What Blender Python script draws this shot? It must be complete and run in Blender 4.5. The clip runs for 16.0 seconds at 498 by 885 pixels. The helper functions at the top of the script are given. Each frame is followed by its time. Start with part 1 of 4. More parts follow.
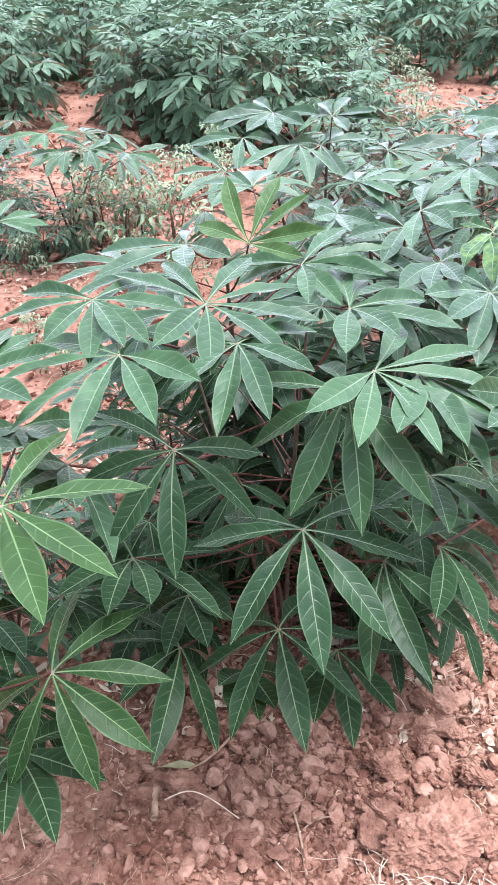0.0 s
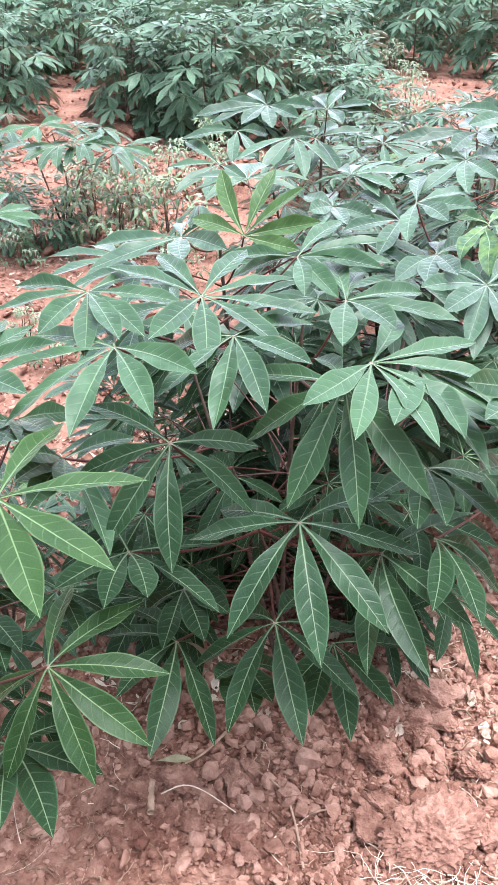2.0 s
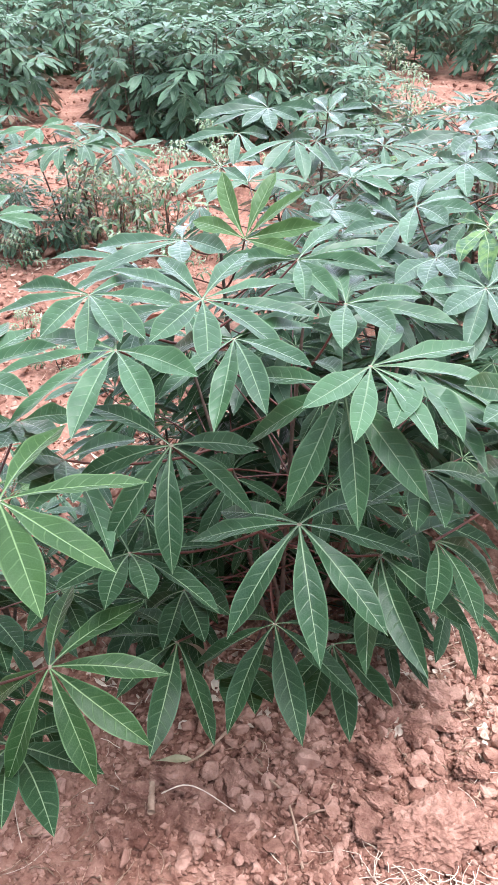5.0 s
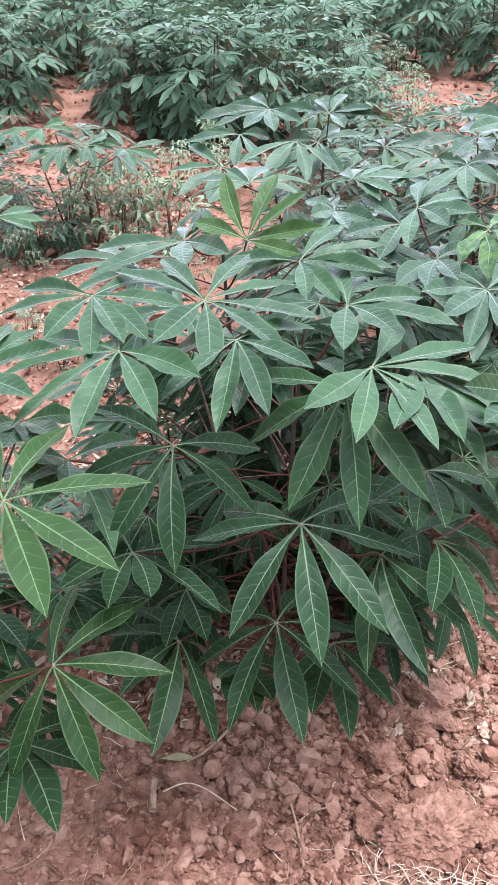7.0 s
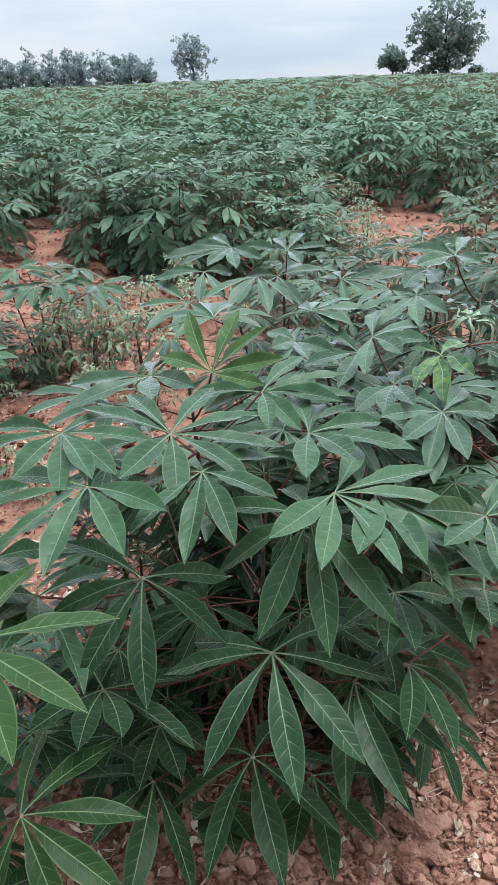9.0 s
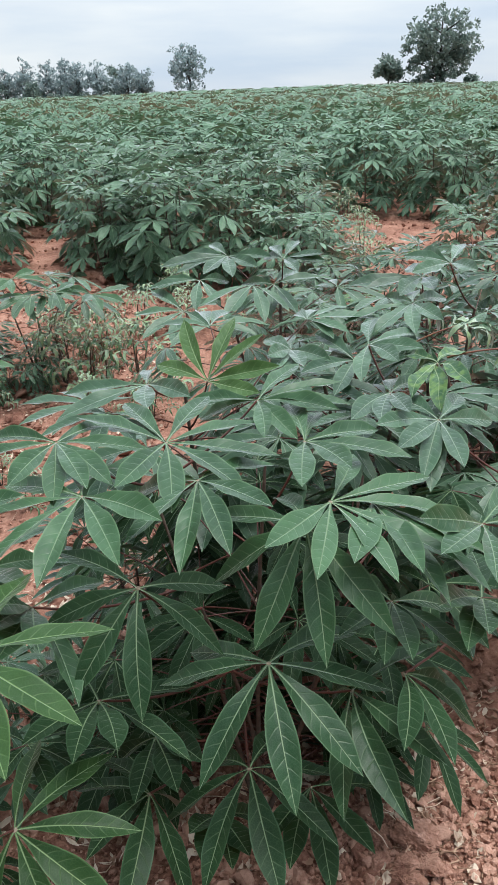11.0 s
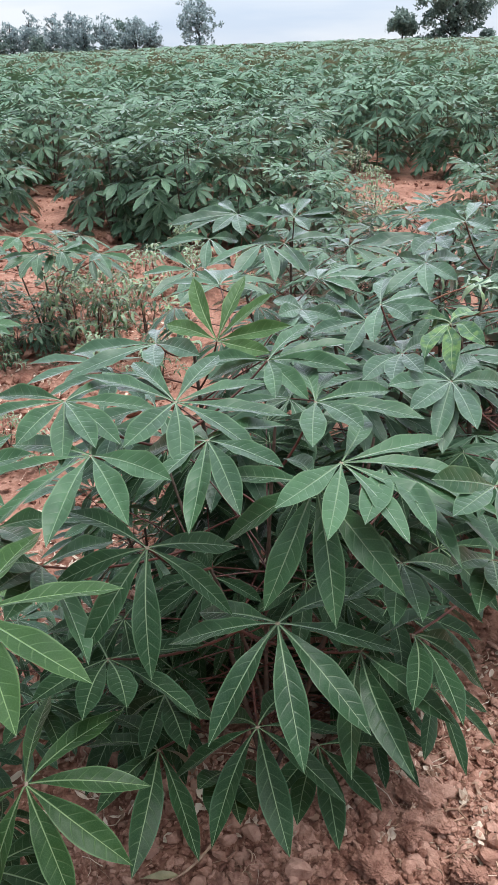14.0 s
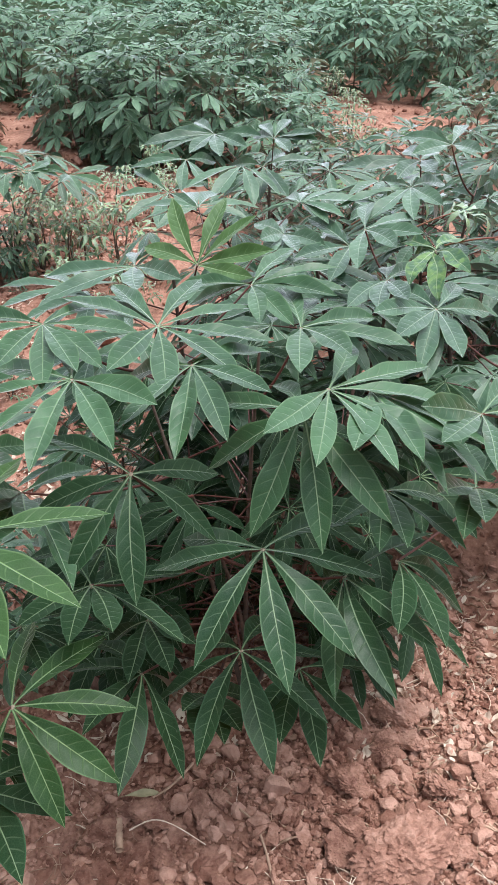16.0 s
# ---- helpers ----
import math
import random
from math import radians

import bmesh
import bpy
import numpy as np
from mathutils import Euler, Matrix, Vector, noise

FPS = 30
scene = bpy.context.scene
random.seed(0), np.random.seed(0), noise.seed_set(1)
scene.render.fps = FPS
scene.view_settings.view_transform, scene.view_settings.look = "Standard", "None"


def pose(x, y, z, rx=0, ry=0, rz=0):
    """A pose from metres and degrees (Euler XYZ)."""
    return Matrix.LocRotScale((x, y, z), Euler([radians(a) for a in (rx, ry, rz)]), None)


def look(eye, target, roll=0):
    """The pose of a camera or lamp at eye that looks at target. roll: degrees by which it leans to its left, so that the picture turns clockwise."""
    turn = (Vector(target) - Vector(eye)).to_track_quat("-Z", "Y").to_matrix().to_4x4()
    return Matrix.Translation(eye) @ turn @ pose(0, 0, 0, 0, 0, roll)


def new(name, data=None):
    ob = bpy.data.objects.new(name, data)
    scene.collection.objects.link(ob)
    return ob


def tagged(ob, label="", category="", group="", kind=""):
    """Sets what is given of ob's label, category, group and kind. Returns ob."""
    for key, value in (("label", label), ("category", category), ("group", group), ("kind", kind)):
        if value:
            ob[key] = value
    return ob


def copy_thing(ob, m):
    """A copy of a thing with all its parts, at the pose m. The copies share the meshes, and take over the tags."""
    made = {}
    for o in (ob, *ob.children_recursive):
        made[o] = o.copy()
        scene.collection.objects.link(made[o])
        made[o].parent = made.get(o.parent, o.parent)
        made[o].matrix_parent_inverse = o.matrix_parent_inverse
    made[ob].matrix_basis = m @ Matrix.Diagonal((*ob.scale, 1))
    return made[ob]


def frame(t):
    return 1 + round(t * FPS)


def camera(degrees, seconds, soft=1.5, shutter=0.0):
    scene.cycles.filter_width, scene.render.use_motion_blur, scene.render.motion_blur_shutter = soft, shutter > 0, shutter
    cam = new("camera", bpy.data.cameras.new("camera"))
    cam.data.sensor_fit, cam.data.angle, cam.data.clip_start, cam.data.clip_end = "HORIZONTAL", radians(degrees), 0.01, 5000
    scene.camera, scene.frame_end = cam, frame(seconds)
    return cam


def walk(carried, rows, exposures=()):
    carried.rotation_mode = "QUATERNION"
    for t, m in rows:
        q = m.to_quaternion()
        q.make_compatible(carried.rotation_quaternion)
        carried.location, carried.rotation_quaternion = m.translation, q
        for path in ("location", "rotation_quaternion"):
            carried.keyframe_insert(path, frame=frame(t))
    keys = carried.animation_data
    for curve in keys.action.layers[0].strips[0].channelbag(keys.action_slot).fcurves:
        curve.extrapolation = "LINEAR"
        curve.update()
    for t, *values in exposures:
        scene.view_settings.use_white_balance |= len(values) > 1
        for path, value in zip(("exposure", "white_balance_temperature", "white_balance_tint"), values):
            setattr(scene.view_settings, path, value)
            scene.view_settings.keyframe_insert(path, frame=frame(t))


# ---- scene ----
# the camera and its way
PATH = [
    (0, (0.067, -0.106, 1.375), (-0.025, 1.589, 0.318), -0.2),
    (0.5, (0.065, -0.111, 1.374), (-0.02, 1.582, 0.313), -0.1),
    (1, (0.065, -0.109, 1.374), (-0.017, 1.583, 0.311), -0.1),
    (1.5, (0.064, -0.107, 1.372), (-0.014, 1.584, 0.308), 0.1),
    (2, (0.063, -0.104, 1.369), (-0.013, 1.586, 0.302), 0.0),
    (2.5, (0.063, -0.106, 1.373), (-0.011, 1.583, 0.305), 0.1),
    (3, (0.065, -0.109, 1.378), (-0.01, 1.58, 0.31), 0.1),
    (3.5, (0.066, -0.11, 1.378), (-0.011, 1.579, 0.31), 0.0),
    (4, (0.063, -0.109, 1.375), (-0.014, 1.58, 0.308), 0.1),
    (6.5, (0.066, -0.115, 1.38), (-0.013, 1.576, 0.314), 0.0),
    (7, (0.062, -0.117, 1.381), (-0.017, 1.573, 0.315), 0.1),
    (7.5, (0.069, -0.113, 1.383), (-0.011, 1.599, 0.352), -0.5),
    (8, (0.083, -0.118, 1.398), (0.022, 1.632, 0.433), -1.7),
    (8.5, (0.08, -0.115, 1.407), (0.043, 1.683, 0.531), -1.5),
    (9, (0.078, -0.133, 1.411), (0.058, 1.698, 0.607), -1.1),
    (9.2, (0.08, -0.133, 1.41), (0.063, 1.705, 0.622), -1.1),
    (11.5, (0.082, -0.126, 1.409), (0.067, 1.714, 0.623), -1.3),
    (12, (0.076, -0.128, 1.407), (0.059, 1.709, 0.617), -1.3),
    (12.5, (0.075, -0.122, 1.403), (0.05, 1.705, 0.589), -1.3),
    (13, (0.076, -0.118, 1.4), (0.047, 1.699, 0.564), -1.1),
    (13.5, (0.079, -0.119, 1.402), (0.046, 1.689, 0.548), -1.2),
    (14, (0.078, -0.116, 1.399), (0.042, 1.684, 0.529), -1.2),
    (14.5, (0.078, -0.118, 1.399), (0.038, 1.678, 0.519), -1.4),
    (15, (0.074, -0.117, 1.396), (0.033, 1.674, 0.506), -1.3),
    (15.5, (0.072, -0.116, 1.394), (0.026, 1.638, 0.434), -0.9),
    (16, (0.052, -0.103, 1.38), (0.094, 1.617, 0.36), 0.4),
]
cam = camera(35.1, 16.0, soft=0.5)
walk(cam, [(t, look(eye, target, roll)) for t, eye, target, roll in PATH],
     ((0.0, 1.20, 6160, 18), (0.5, 1.28, 6160, 18), (3.5, 1.29, 6140, 18), (6.5, 1.04, 6120, 17), (7.0, 0.87, 6150, 17), (8.0, 0.76, 6200, 13), (8.5, 0.48, 6220, 12),
      (9.0, 0.28, 6270, 11), (12.5, 0.37, 6470, 10), (14.0, 0.43, 6390, 13), (15.0, 0.47, 6320, 13), (15.5, 0.50, 6410, 13), (16.0, 0.64, 6410, 14)))

# ---------------------------------------------------------------- sky, sun
world = bpy.data.worlds.new("overcast_sky")
scene.world = world
world.use_nodes = True
wn, wl = world.node_tree.nodes, world.node_tree.links
sky = wn.new("ShaderNodeTexSky")
sky.sky_type, sky.sun_disc = "NISHITA", False
sky.sun_elevation, sky.sun_rotation = radians(77), radians(95)
sky_dim = wn.new("ShaderNodeVectorMath")
sky_dim.operation = "SCALE"
sky_dim.inputs["Scale"].default_value = 0.12
wl.new(sky.outputs[0], sky_dim.inputs[0])
where = wn.new("ShaderNodeTexCoord")
squash = wn.new("ShaderNodeMapping")
squash.inputs["Scale"].default_value = (1.2, 1.2, 7.0)
wl.new(where.outputs["Generated"], squash.inputs["Vector"])
puffs = wn.new("ShaderNodeTexNoise")
puffs.inputs["Scale"].default_value, puffs.inputs["Detail"].default_value, puffs.inputs["Roughness"].default_value = 2.2, 5, 0.5
wl.new(squash.outputs[0], puffs.inputs["Vector"])
cloud = wn.new("ShaderNodeValToRGB")
cloud.color_ramp.elements[0].position, cloud.color_ramp.elements[0].color = 0.36, (0.63, 0.75, 0.90, 1)
cloud.color_ramp.elements[1].position, cloud.color_ramp.elements[1].color = 0.62, (0.91, 0.965, 1.0, 1)
wl.new(puffs.outputs[0], cloud.inputs[0])
cover = wn.new("ShaderNodeMix")
cover.data_type = "RGBA"
cover.inputs[0].default_value = 0.85
wl.new(sky_dim.outputs[0], cover.inputs[6])
wl.new(cloud.outputs[0], cover.inputs[7])
# an overcast sky is brightest overhead and about the veiled sun
SUN_WAY = Vector((0.23, -0.02, 1.0)).normalized()
split = wn.new("ShaderNodeSeparateXYZ")
wl.new(where.outputs["Generated"], split.inputs[0])
toward = wn.new("ShaderNodeVectorMath")
toward.operation = "DOT_PRODUCT"
toward.inputs[1].default_value = SUN_WAY
wl.new(where.outputs["Generated"], toward.inputs[0])


def sky_math(op, a, b, clamp=False):
    n = wn.new("ShaderNodeMath")
    n.operation, n.use_clamp = op, clamp
    for socket, v in zip(n.inputs, (a, b)):
        if isinstance(v, float):
            socket.default_value = v
        else:
            wl.new(v, socket)
    return n.outputs[0]


veil = sky_math("POWER", sky_math("MAXIMUM", toward.outputs["Value"], 0.0), 3.0)
level = sky_math("MULTIPLY", sky_math("MAXIMUM", split.outputs[2], 0.0), 0.30)
level = sky_math("ADD", level, sky_math("MAXIMUM", sky_math("ADD", sky_math("MULTIPLY", split.outputs[1], 0.44), 0.36), 0.10))
level = sky_math("ADD", level, sky_math("MULTIPLY", veil, 2.4))
dome = wn.new("ShaderNodeVectorMath")
dome.operation = "SCALE"
wl.new(cover.outputs[2], dome.inputs[0])
wl.new(level, dome.inputs["Scale"])
wl.new(dome.outputs[0], wn["Background"].inputs[0])
wn["Background"].inputs[1].default_value = 1.0

sun = new("sun", bpy.data.lights.new("sun", "SUN"))
sun.data.energy, sun.data.angle, sun.data.color = 2.3, radians(32), (1.0, 0.97, 0.92)
sun.matrix_world = look(SUN_WAY * 20, (0, 0, 0))


# ---------------------------------------------------------------- materials
def material(name):
    m = bpy.data.materials.new(name)
    m.use_nodes = True
    nodes, links = m.node_tree.nodes, m.node_tree.links

    def node(kind, **sets):
        n = nodes.new("ShaderNode" + kind)
        for key, value in sets.items():
            n.inputs[key.replace("_", " ")].default_value = value
        return n

    def math_node(op, a, b=None, c=None, clamp=False):
        n = nodes.new("ShaderNodeMath")
        n.operation, n.use_clamp = op, clamp
        for i, v in enumerate((a, b, c)):
            if v is None:
                continue
            if isinstance(v, (int, float)):
                n.inputs[i].default_value = v
            else:
                links.new(v, n.inputs[i])
        return n.outputs[0]

    def mix(fac, a, b):
        n = nodes.new("ShaderNodeMix")
        n.data_type = "RGBA"
        for socket, v in ((n.inputs[0], fac), (n.inputs[6], a), (n.inputs[7], b)):
            if isinstance(v, (int, float)):
                socket.default_value = v
            elif isinstance(v, tuple):
                socket.default_value = (*v, 1)
            else:
                links.new(v, socket)
        return n.outputs[2]

    def ramp(fac, *stops):
        n = nodes.new("ShaderNodeValToRGB")
        while len(n.color_ramp.elements) < len(stops):
            n.color_ramp.elements.new(0.5)
        for e, (p, c) in zip(n.color_ramp.elements, stops):
            e.position, e.color = p, (*c, 1)
        links.new(fac, n.inputs[0])
        return n.outputs[0]

    def tex(scale, detail=4, rough=0.55, kind="Object"):
        co = nodes.new("ShaderNodeTexCoord")
        n = nodes.new("ShaderNodeTexNoise")
        n.inputs["Scale"].default_value, n.inputs["Detail"].default_value, n.inputs["Roughness"].default_value = scale, detail, rough
        links.new(co.outputs[kind], n.inputs["Vector"])
        return n.outputs[0]

    return m, nodes, links, node, math_node, mix, ramp, tex


def soil_material(name, low, mid, high):
    m, nodes, links, node, calc, mix, ramp, tex = material(name)
    p = nodes["Principled BSDF"]
    geo = nodes.new("ShaderNodeNewGeometry")

    def ntex(scale, detail, rough):
        n = nodes.new("ShaderNodeTexNoise")
        n.inputs["Scale"].default_value, n.inputs["Detail"].default_value, n.inputs["Roughness"].default_value = scale, detail, rough
        links.new(geo.outputs["Position"], n.inputs["Vector"])
        return n.outputs[0]

    broad, fine, speck = ntex(3.1, 4, 0.6), ntex(38, 6, 0.65), ntex(230, 3, 0.6)
    tone = calc("ADD", calc("MULTIPLY", broad, 0.5), calc("MULTIPLY", fine, 0.5))
    tone = calc("ADD", tone, calc("MULTIPLY", calc("SUBTRACT", geo.outputs["Random Per Island"], 0.5), 0.24))
    colour = ramp(tone, (0.36, low), (0.5, mid), (0.64, high))
    colour = mix(calc("MULTIPLY", calc("GREATER_THAN", speck, 0.66), 0.35), colour, high)
    links.new(colour, p.inputs["Base Color"])
    p.inputs["Roughness"].default_value = 0.95
    p.inputs["Specular IOR Level"].default_value = 0.15
    h = calc("ADD", calc("MULTIPLY", fine, 0.7), calc("MULTIPLY", speck, 0.3))
    b = node("Bump", Strength=1.0, Distance=0.010)
    links.new(h, b.inputs["Height"])
    links.new(b.outputs[0], p.inputs["Normal"])
    return m


def leaf_material(name, base, deep, vein, margin, per_island=False, mottled=None, gloss=0.45, shine=0.6):
    m, nodes, links, node, calc, mix, ramp, tex = material(name)
    p = nodes["Principled BSDF"]
    uv1, uv2 = nodes.new("ShaderNodeUVMap"), nodes.new("ShaderNodeUVMap")
    uv1.uv_map, uv2.uv_map = "vein", "rel"
    s1, s2 = nodes.new("ShaderNodeSeparateXYZ"), nodes.new("ShaderNodeSeparateXYZ")
    links.new(uv1.outputs[0], s1.inputs[0])
    links.new(uv2.outputs[0], s2.inputs[0])
    side, along, rel, pick = s1.outputs[0], s1.outputs[1], s2.outputs[0], s2.outputs[1]
    a = calc("ABSOLUTE", side)
    rib_w = calc("MULTIPLY_ADD", along, -0.0075, 0.0103)
    rib = calc("SUBTRACT", 1.0, calc("DIVIDE", a, rib_w), clamp=True)
    rib = calc("MULTIPLY", rib, 1.6, clamp=True)
    # side veins run forward from the midrib, in step on one half and out of step on the other
    half = calc("MULTIPLY", calc("GREATER_THAN", side, 0.0), 0.4)
    wob = tex(30, 2)
    bow = calc("ADD", calc("MULTIPLY", a, 0.75), calc("MULTIPLY", calc("MULTIPLY", a, a), 3.5))
    bow = calc("ADD", bow, calc("MULTIPLY", wob, 0.05))
    lane = calc("MULTIPLY_ADD", calc("SUBTRACT", along, bow), 10.0, half)
    lane = calc("ABSOLUTE", calc("SUBTRACT", calc("FRACT", lane), 0.5))
    branch = calc("SUBTRACT", 1.0, calc("DIVIDE", lane, 0.08), clamp=True)
    fade = calc("SUBTRACT", 1.0, calc("POWER", calc("ABSOLUTE", rel), 2.2), clamp=True)
    branch = calc("MULTIPLY", branch, fade)
    mask = calc("MAXIMUM", rib, calc("MULTIPLY", branch, 0.33))
    tone = tex(14, 3)
    info = nodes.new("ShaderNodeObjectInfo")
    geo = nodes.new("ShaderNodeNewGeometry")
    chance = geo.outputs["Random Per Island"] if per_island else info.outputs["Random"]
    k = calc("ADD", calc("MULTIPLY", calc("SUBTRACT", tone, 0.5), 1.6), calc("MULTIPLY", chance, 0.6))
    k = calc("ADD", k, calc("MULTIPLY", pick, 0.35), clamp=True)
    colour = mix(k, deep, base)
    if mottled:
        patch = tex(45, 2, 0.5)
        colour = mix(calc("MULTIPLY", calc("SUBTRACT", patch, 0.47), 7.0, clamp=True), colour, mottled)
    # fine net of veins between the branches
    cells = nodes.new("ShaderNodeTexVoronoi")
    cells.feature = "DISTANCE_TO_EDGE"
    cells.inputs["Scale"].default_value = 260
    co = nodes.new("ShaderNodeTexCoord")
    links.new(co.outputs["Object"], cells.inputs["Vector"])
    net = calc("SUBTRACT", 1.0, calc("MULTIPLY", cells.outputs["Distance"], 9.0), clamp=True)
    colour = mix(calc("MULTIPLY", net, 0.07), colour, vein)
    dust = tex(90, 4, 0.7)
    colour = mix(calc("MULTIPLY", calc("GREATER_THAN", dust, 0.70), 0.09), colour, (0.42, 0.40, 0.33))
    edge = calc("MULTIPLY", calc("SUBTRACT", calc("ABSOLUTE", rel), 0.88), 9.0, clamp=True)
    colour = mix(calc("MULTIPLY", edge, 0.65), colour, margin)
    colour = mix(mask, colour, vein)
    links.new(colour, p.inputs["Base Color"])
    p.inputs["Roughness"].default_value = gloss
    p.inputs["Specular IOR Level"].default_value = 0.0
    h = calc("ADD", calc("MULTIPLY", mask, -0.6), calc("MULTIPLY", calc("MULTIPLY", lane, fade), 0.32))
    h = calc("ADD", h, calc("MULTIPLY", tex(110, 3), 0.28))
    b = node("Bump", Strength=0.6, Distance=0.003)
    links.new(h, b.inputs["Height"])
    links.new(b.outputs[0], p.inputs["Normal"])
    t = nodes.new("ShaderNodeBsdfTranslucent")
    links.new(mix(0.5, colour, (0.16, 0.30, 0.04)), t.inputs["Color"])
    blend = nodes.new("ShaderNodeMixShader")
    blend.inputs[0].default_value = 0.12
    links.new(p.outputs[0], blend.inputs[1])
    links.new(t.outputs[0], blend.inputs[2])
    if not shine:
        links.new(blend.outputs[0], nodes["Material Output"].inputs["Surface"])
        return m
    # a waxy skin that shows the sky at low angles
    fres, wax, skin = nodes.new("ShaderNodeFresnel"), nodes.new("ShaderNodeBsdfGlossy"), nodes.new("ShaderNodeMixShader")
    fres.inputs["IOR"].default_value = 1.36
    wax.inputs["Roughness"].default_value = gloss
    links.new(b.outputs[0], fres.inputs["Normal"])
    links.new(b.outputs[0], wax.inputs["Normal"])
    links.new(calc("MULTIPLY", fres.outputs[0], shine), skin.inputs[0])
    links.new(blend.outputs[0], skin.inputs[1])
    links.new(wax.outputs[0], skin.inputs[2])
    links.new(skin.outputs[0], nodes["Material Output"].inputs["Surface"])
    return m


def plain_material(name, low, high, scale, rough=0.8, stretch=(1, 1, 1), bump=0.4, thin=0.0):
    m, nodes, links, node, calc, mix, ramp, tex = material(name)
    p = nodes["Principled BSDF"]
    co, mp, n = nodes.new("ShaderNodeTexCoord"), nodes.new("ShaderNodeMapping"), nodes.new("ShaderNodeTexNoise")
    mp.inputs["Scale"].default_value = stretch
    n.inputs["Scale"].default_value, n.inputs["Detail"].default_value = scale, 5
    links.new(co.outputs["Object"], mp.inputs[0])
    links.new(mp.outputs[0], n.inputs["Vector"])
    geo = nodes.new("ShaderNodeNewGeometry")
    k = calc("ADD", n.outputs[0], calc("MULTIPLY", calc("SUBTRACT", geo.outputs["Random Per Island"], 0.5), 0.5))
    colour = ramp(k, (0.3, low), (0.7, high))
    links.new(colour, p.inputs["Base Color"])
    p.inputs["Roughness"].default_value = rough
    b = node("Bump", Strength=bump, Distance=0.004)
    links.new(n.outputs[0], b.inputs["Height"])
    links.new(b.outputs[0], p.inputs["Normal"])
    if thin:
        t, blend = nodes.new("ShaderNodeBsdfTranslucent"), nodes.new("ShaderNodeMixShader")
        blend.inputs[0].default_value = thin
        links.new(colour, t.inputs["Color"])
        links.new(p.outputs[0], blend.inputs[1])
        links.new(t.outputs[0], blend.inputs[2])
        links.new(blend.outputs[0], nodes["Material Output"].inputs["Surface"])
    return m


SOIL = soil_material("red_soil", (0.12, 0.050, 0.034), (0.265, 0.130, 0.090), (0.42, 0.233, 0.168))
CLOD = soil_material("dry_red_clod", (0.175, 0.080, 0.056), (0.37, 0.202, 0.146), (0.54, 0.33, 0.25))
CRUMB = soil_material("red_soil_crumb", (0.16, 0.070, 0.048), (0.335, 0.175, 0.124), (0.50, 0.295, 0.22))
LEAF = leaf_material("cassava_leaf", (0.055, 0.131, 0.054), (0.017, 0.055, 0.022), (0.175, 0.26, 0.14), (0.15, 0.24, 0.12), gloss=0.36, shine=1.2)
# far leaves: distance haze is painted in as a paler grey-green base
LEAF_FAR_HAZY = leaf_material("cassava_leaf_field_hazy", (0.165, 0.275, 0.185), (0.034, 0.086, 0.052), (0.24, 0.34, 0.2), (0.14, 0.24, 0.14), per_island=True, gloss=0.5, shine=0.4)
# row leaves, lighter than near ones to put some haze into the colour
LEAF_ROW_HAZY = leaf_material("cassava_leaf_row_hazy", (0.138, 0.245, 0.148), (0.024, 0.068, 0.034), (0.22, 0.32, 0.18), (0.16, 0.27, 0.15), per_island=True, gloss=0.42, shine=0.8)
# old leaves, darkened further with the bush's inner shade put into the colour
OLD_SHADED = leaf_material("old_shaded_cassava_leaf", (0.018, 0.049, 0.020), (0.008, 0.024, 0.010), (0.17, 0.24, 0.13), (0.07, 0.13, 0.07), gloss=0.40, shine=0.35)
# greyer, paler copy of LEAF with sky sheen painted into the base colour
SHEENED = leaf_material("sky_sheen_cassava_leaf", (0.078, 0.160, 0.086), (0.024, 0.066, 0.034), (0.19, 0.27, 0.17), (0.17, 0.26, 0.15), gloss=0.38, shine=1.3)
# darker copy of LEAF: the shade of upper leaves is in its colour
SHADED = leaf_material("shaded_cassava_leaf", (0.036, 0.091, 0.037), (0.012, 0.039, 0.016), (0.20, 0.28, 0.16), (0.13, 0.21, 0.11), gloss=0.36, shine=0.8)
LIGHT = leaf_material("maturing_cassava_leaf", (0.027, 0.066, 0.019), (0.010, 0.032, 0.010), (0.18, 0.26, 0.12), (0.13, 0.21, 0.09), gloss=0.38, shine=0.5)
YOUNG = leaf_material("young_cassava_leaf", (0.085, 0.165, 0.050), (0.045, 0.105, 0.030), (0.22, 0.32, 0.14), (0.18, 0.30, 0.10), gloss=0.42, shine=1.0)
BRIGHT = leaf_material("fresh_cassava_leaf", (0.038, 0.088, 0.024), (0.016, 0.047, 0.012), (0.17, 0.26, 0.11), (0.14, 0.22, 0.09), gloss=0.40, shine=0.7)
MOSAIC = leaf_material("mosaic_cassava_leaf", (0.36, 0.46, 0.32), (0.07, 0.14, 0.06), (0.36, 0.44, 0.30), (0.40, 0.48, 0.33), mottled=(0.23, 0.33, 0.15), shine=0.9)
MOTTLED = leaf_material("mottled_cassava_leaf", (0.085, 0.17, 0.085), (0.04, 0.10, 0.05), (0.28, 0.36, 0.20), (0.24, 0.34, 0.18), mottled=(0.135, 0.235, 0.075))
PETIOLE = plain_material("red_petiole", (0.040, 0.016, 0.012), (0.12, 0.036, 0.024), 40, 0.5)
HUB = plain_material("pale_leaf_hub", (0.20, 0.15, 0.10), (0.36, 0.30, 0.21), 90, 0.6)
PALE_PETIOLE = plain_material("green_red_petiole", (0.20, 0.16, 0.07), (0.30, 0.10, 0.07), 20, 0.5)
STEM = plain_material("cassava_stem", (0.045, 0.031, 0.023), (0.12, 0.088, 0.065), 30, 0.8, (1, 1, 3))
STRAW = plain_material("dry_straw", (0.52, 0.38, 0.28), (0.80, 0.68, 0.54), 60, 0.8)
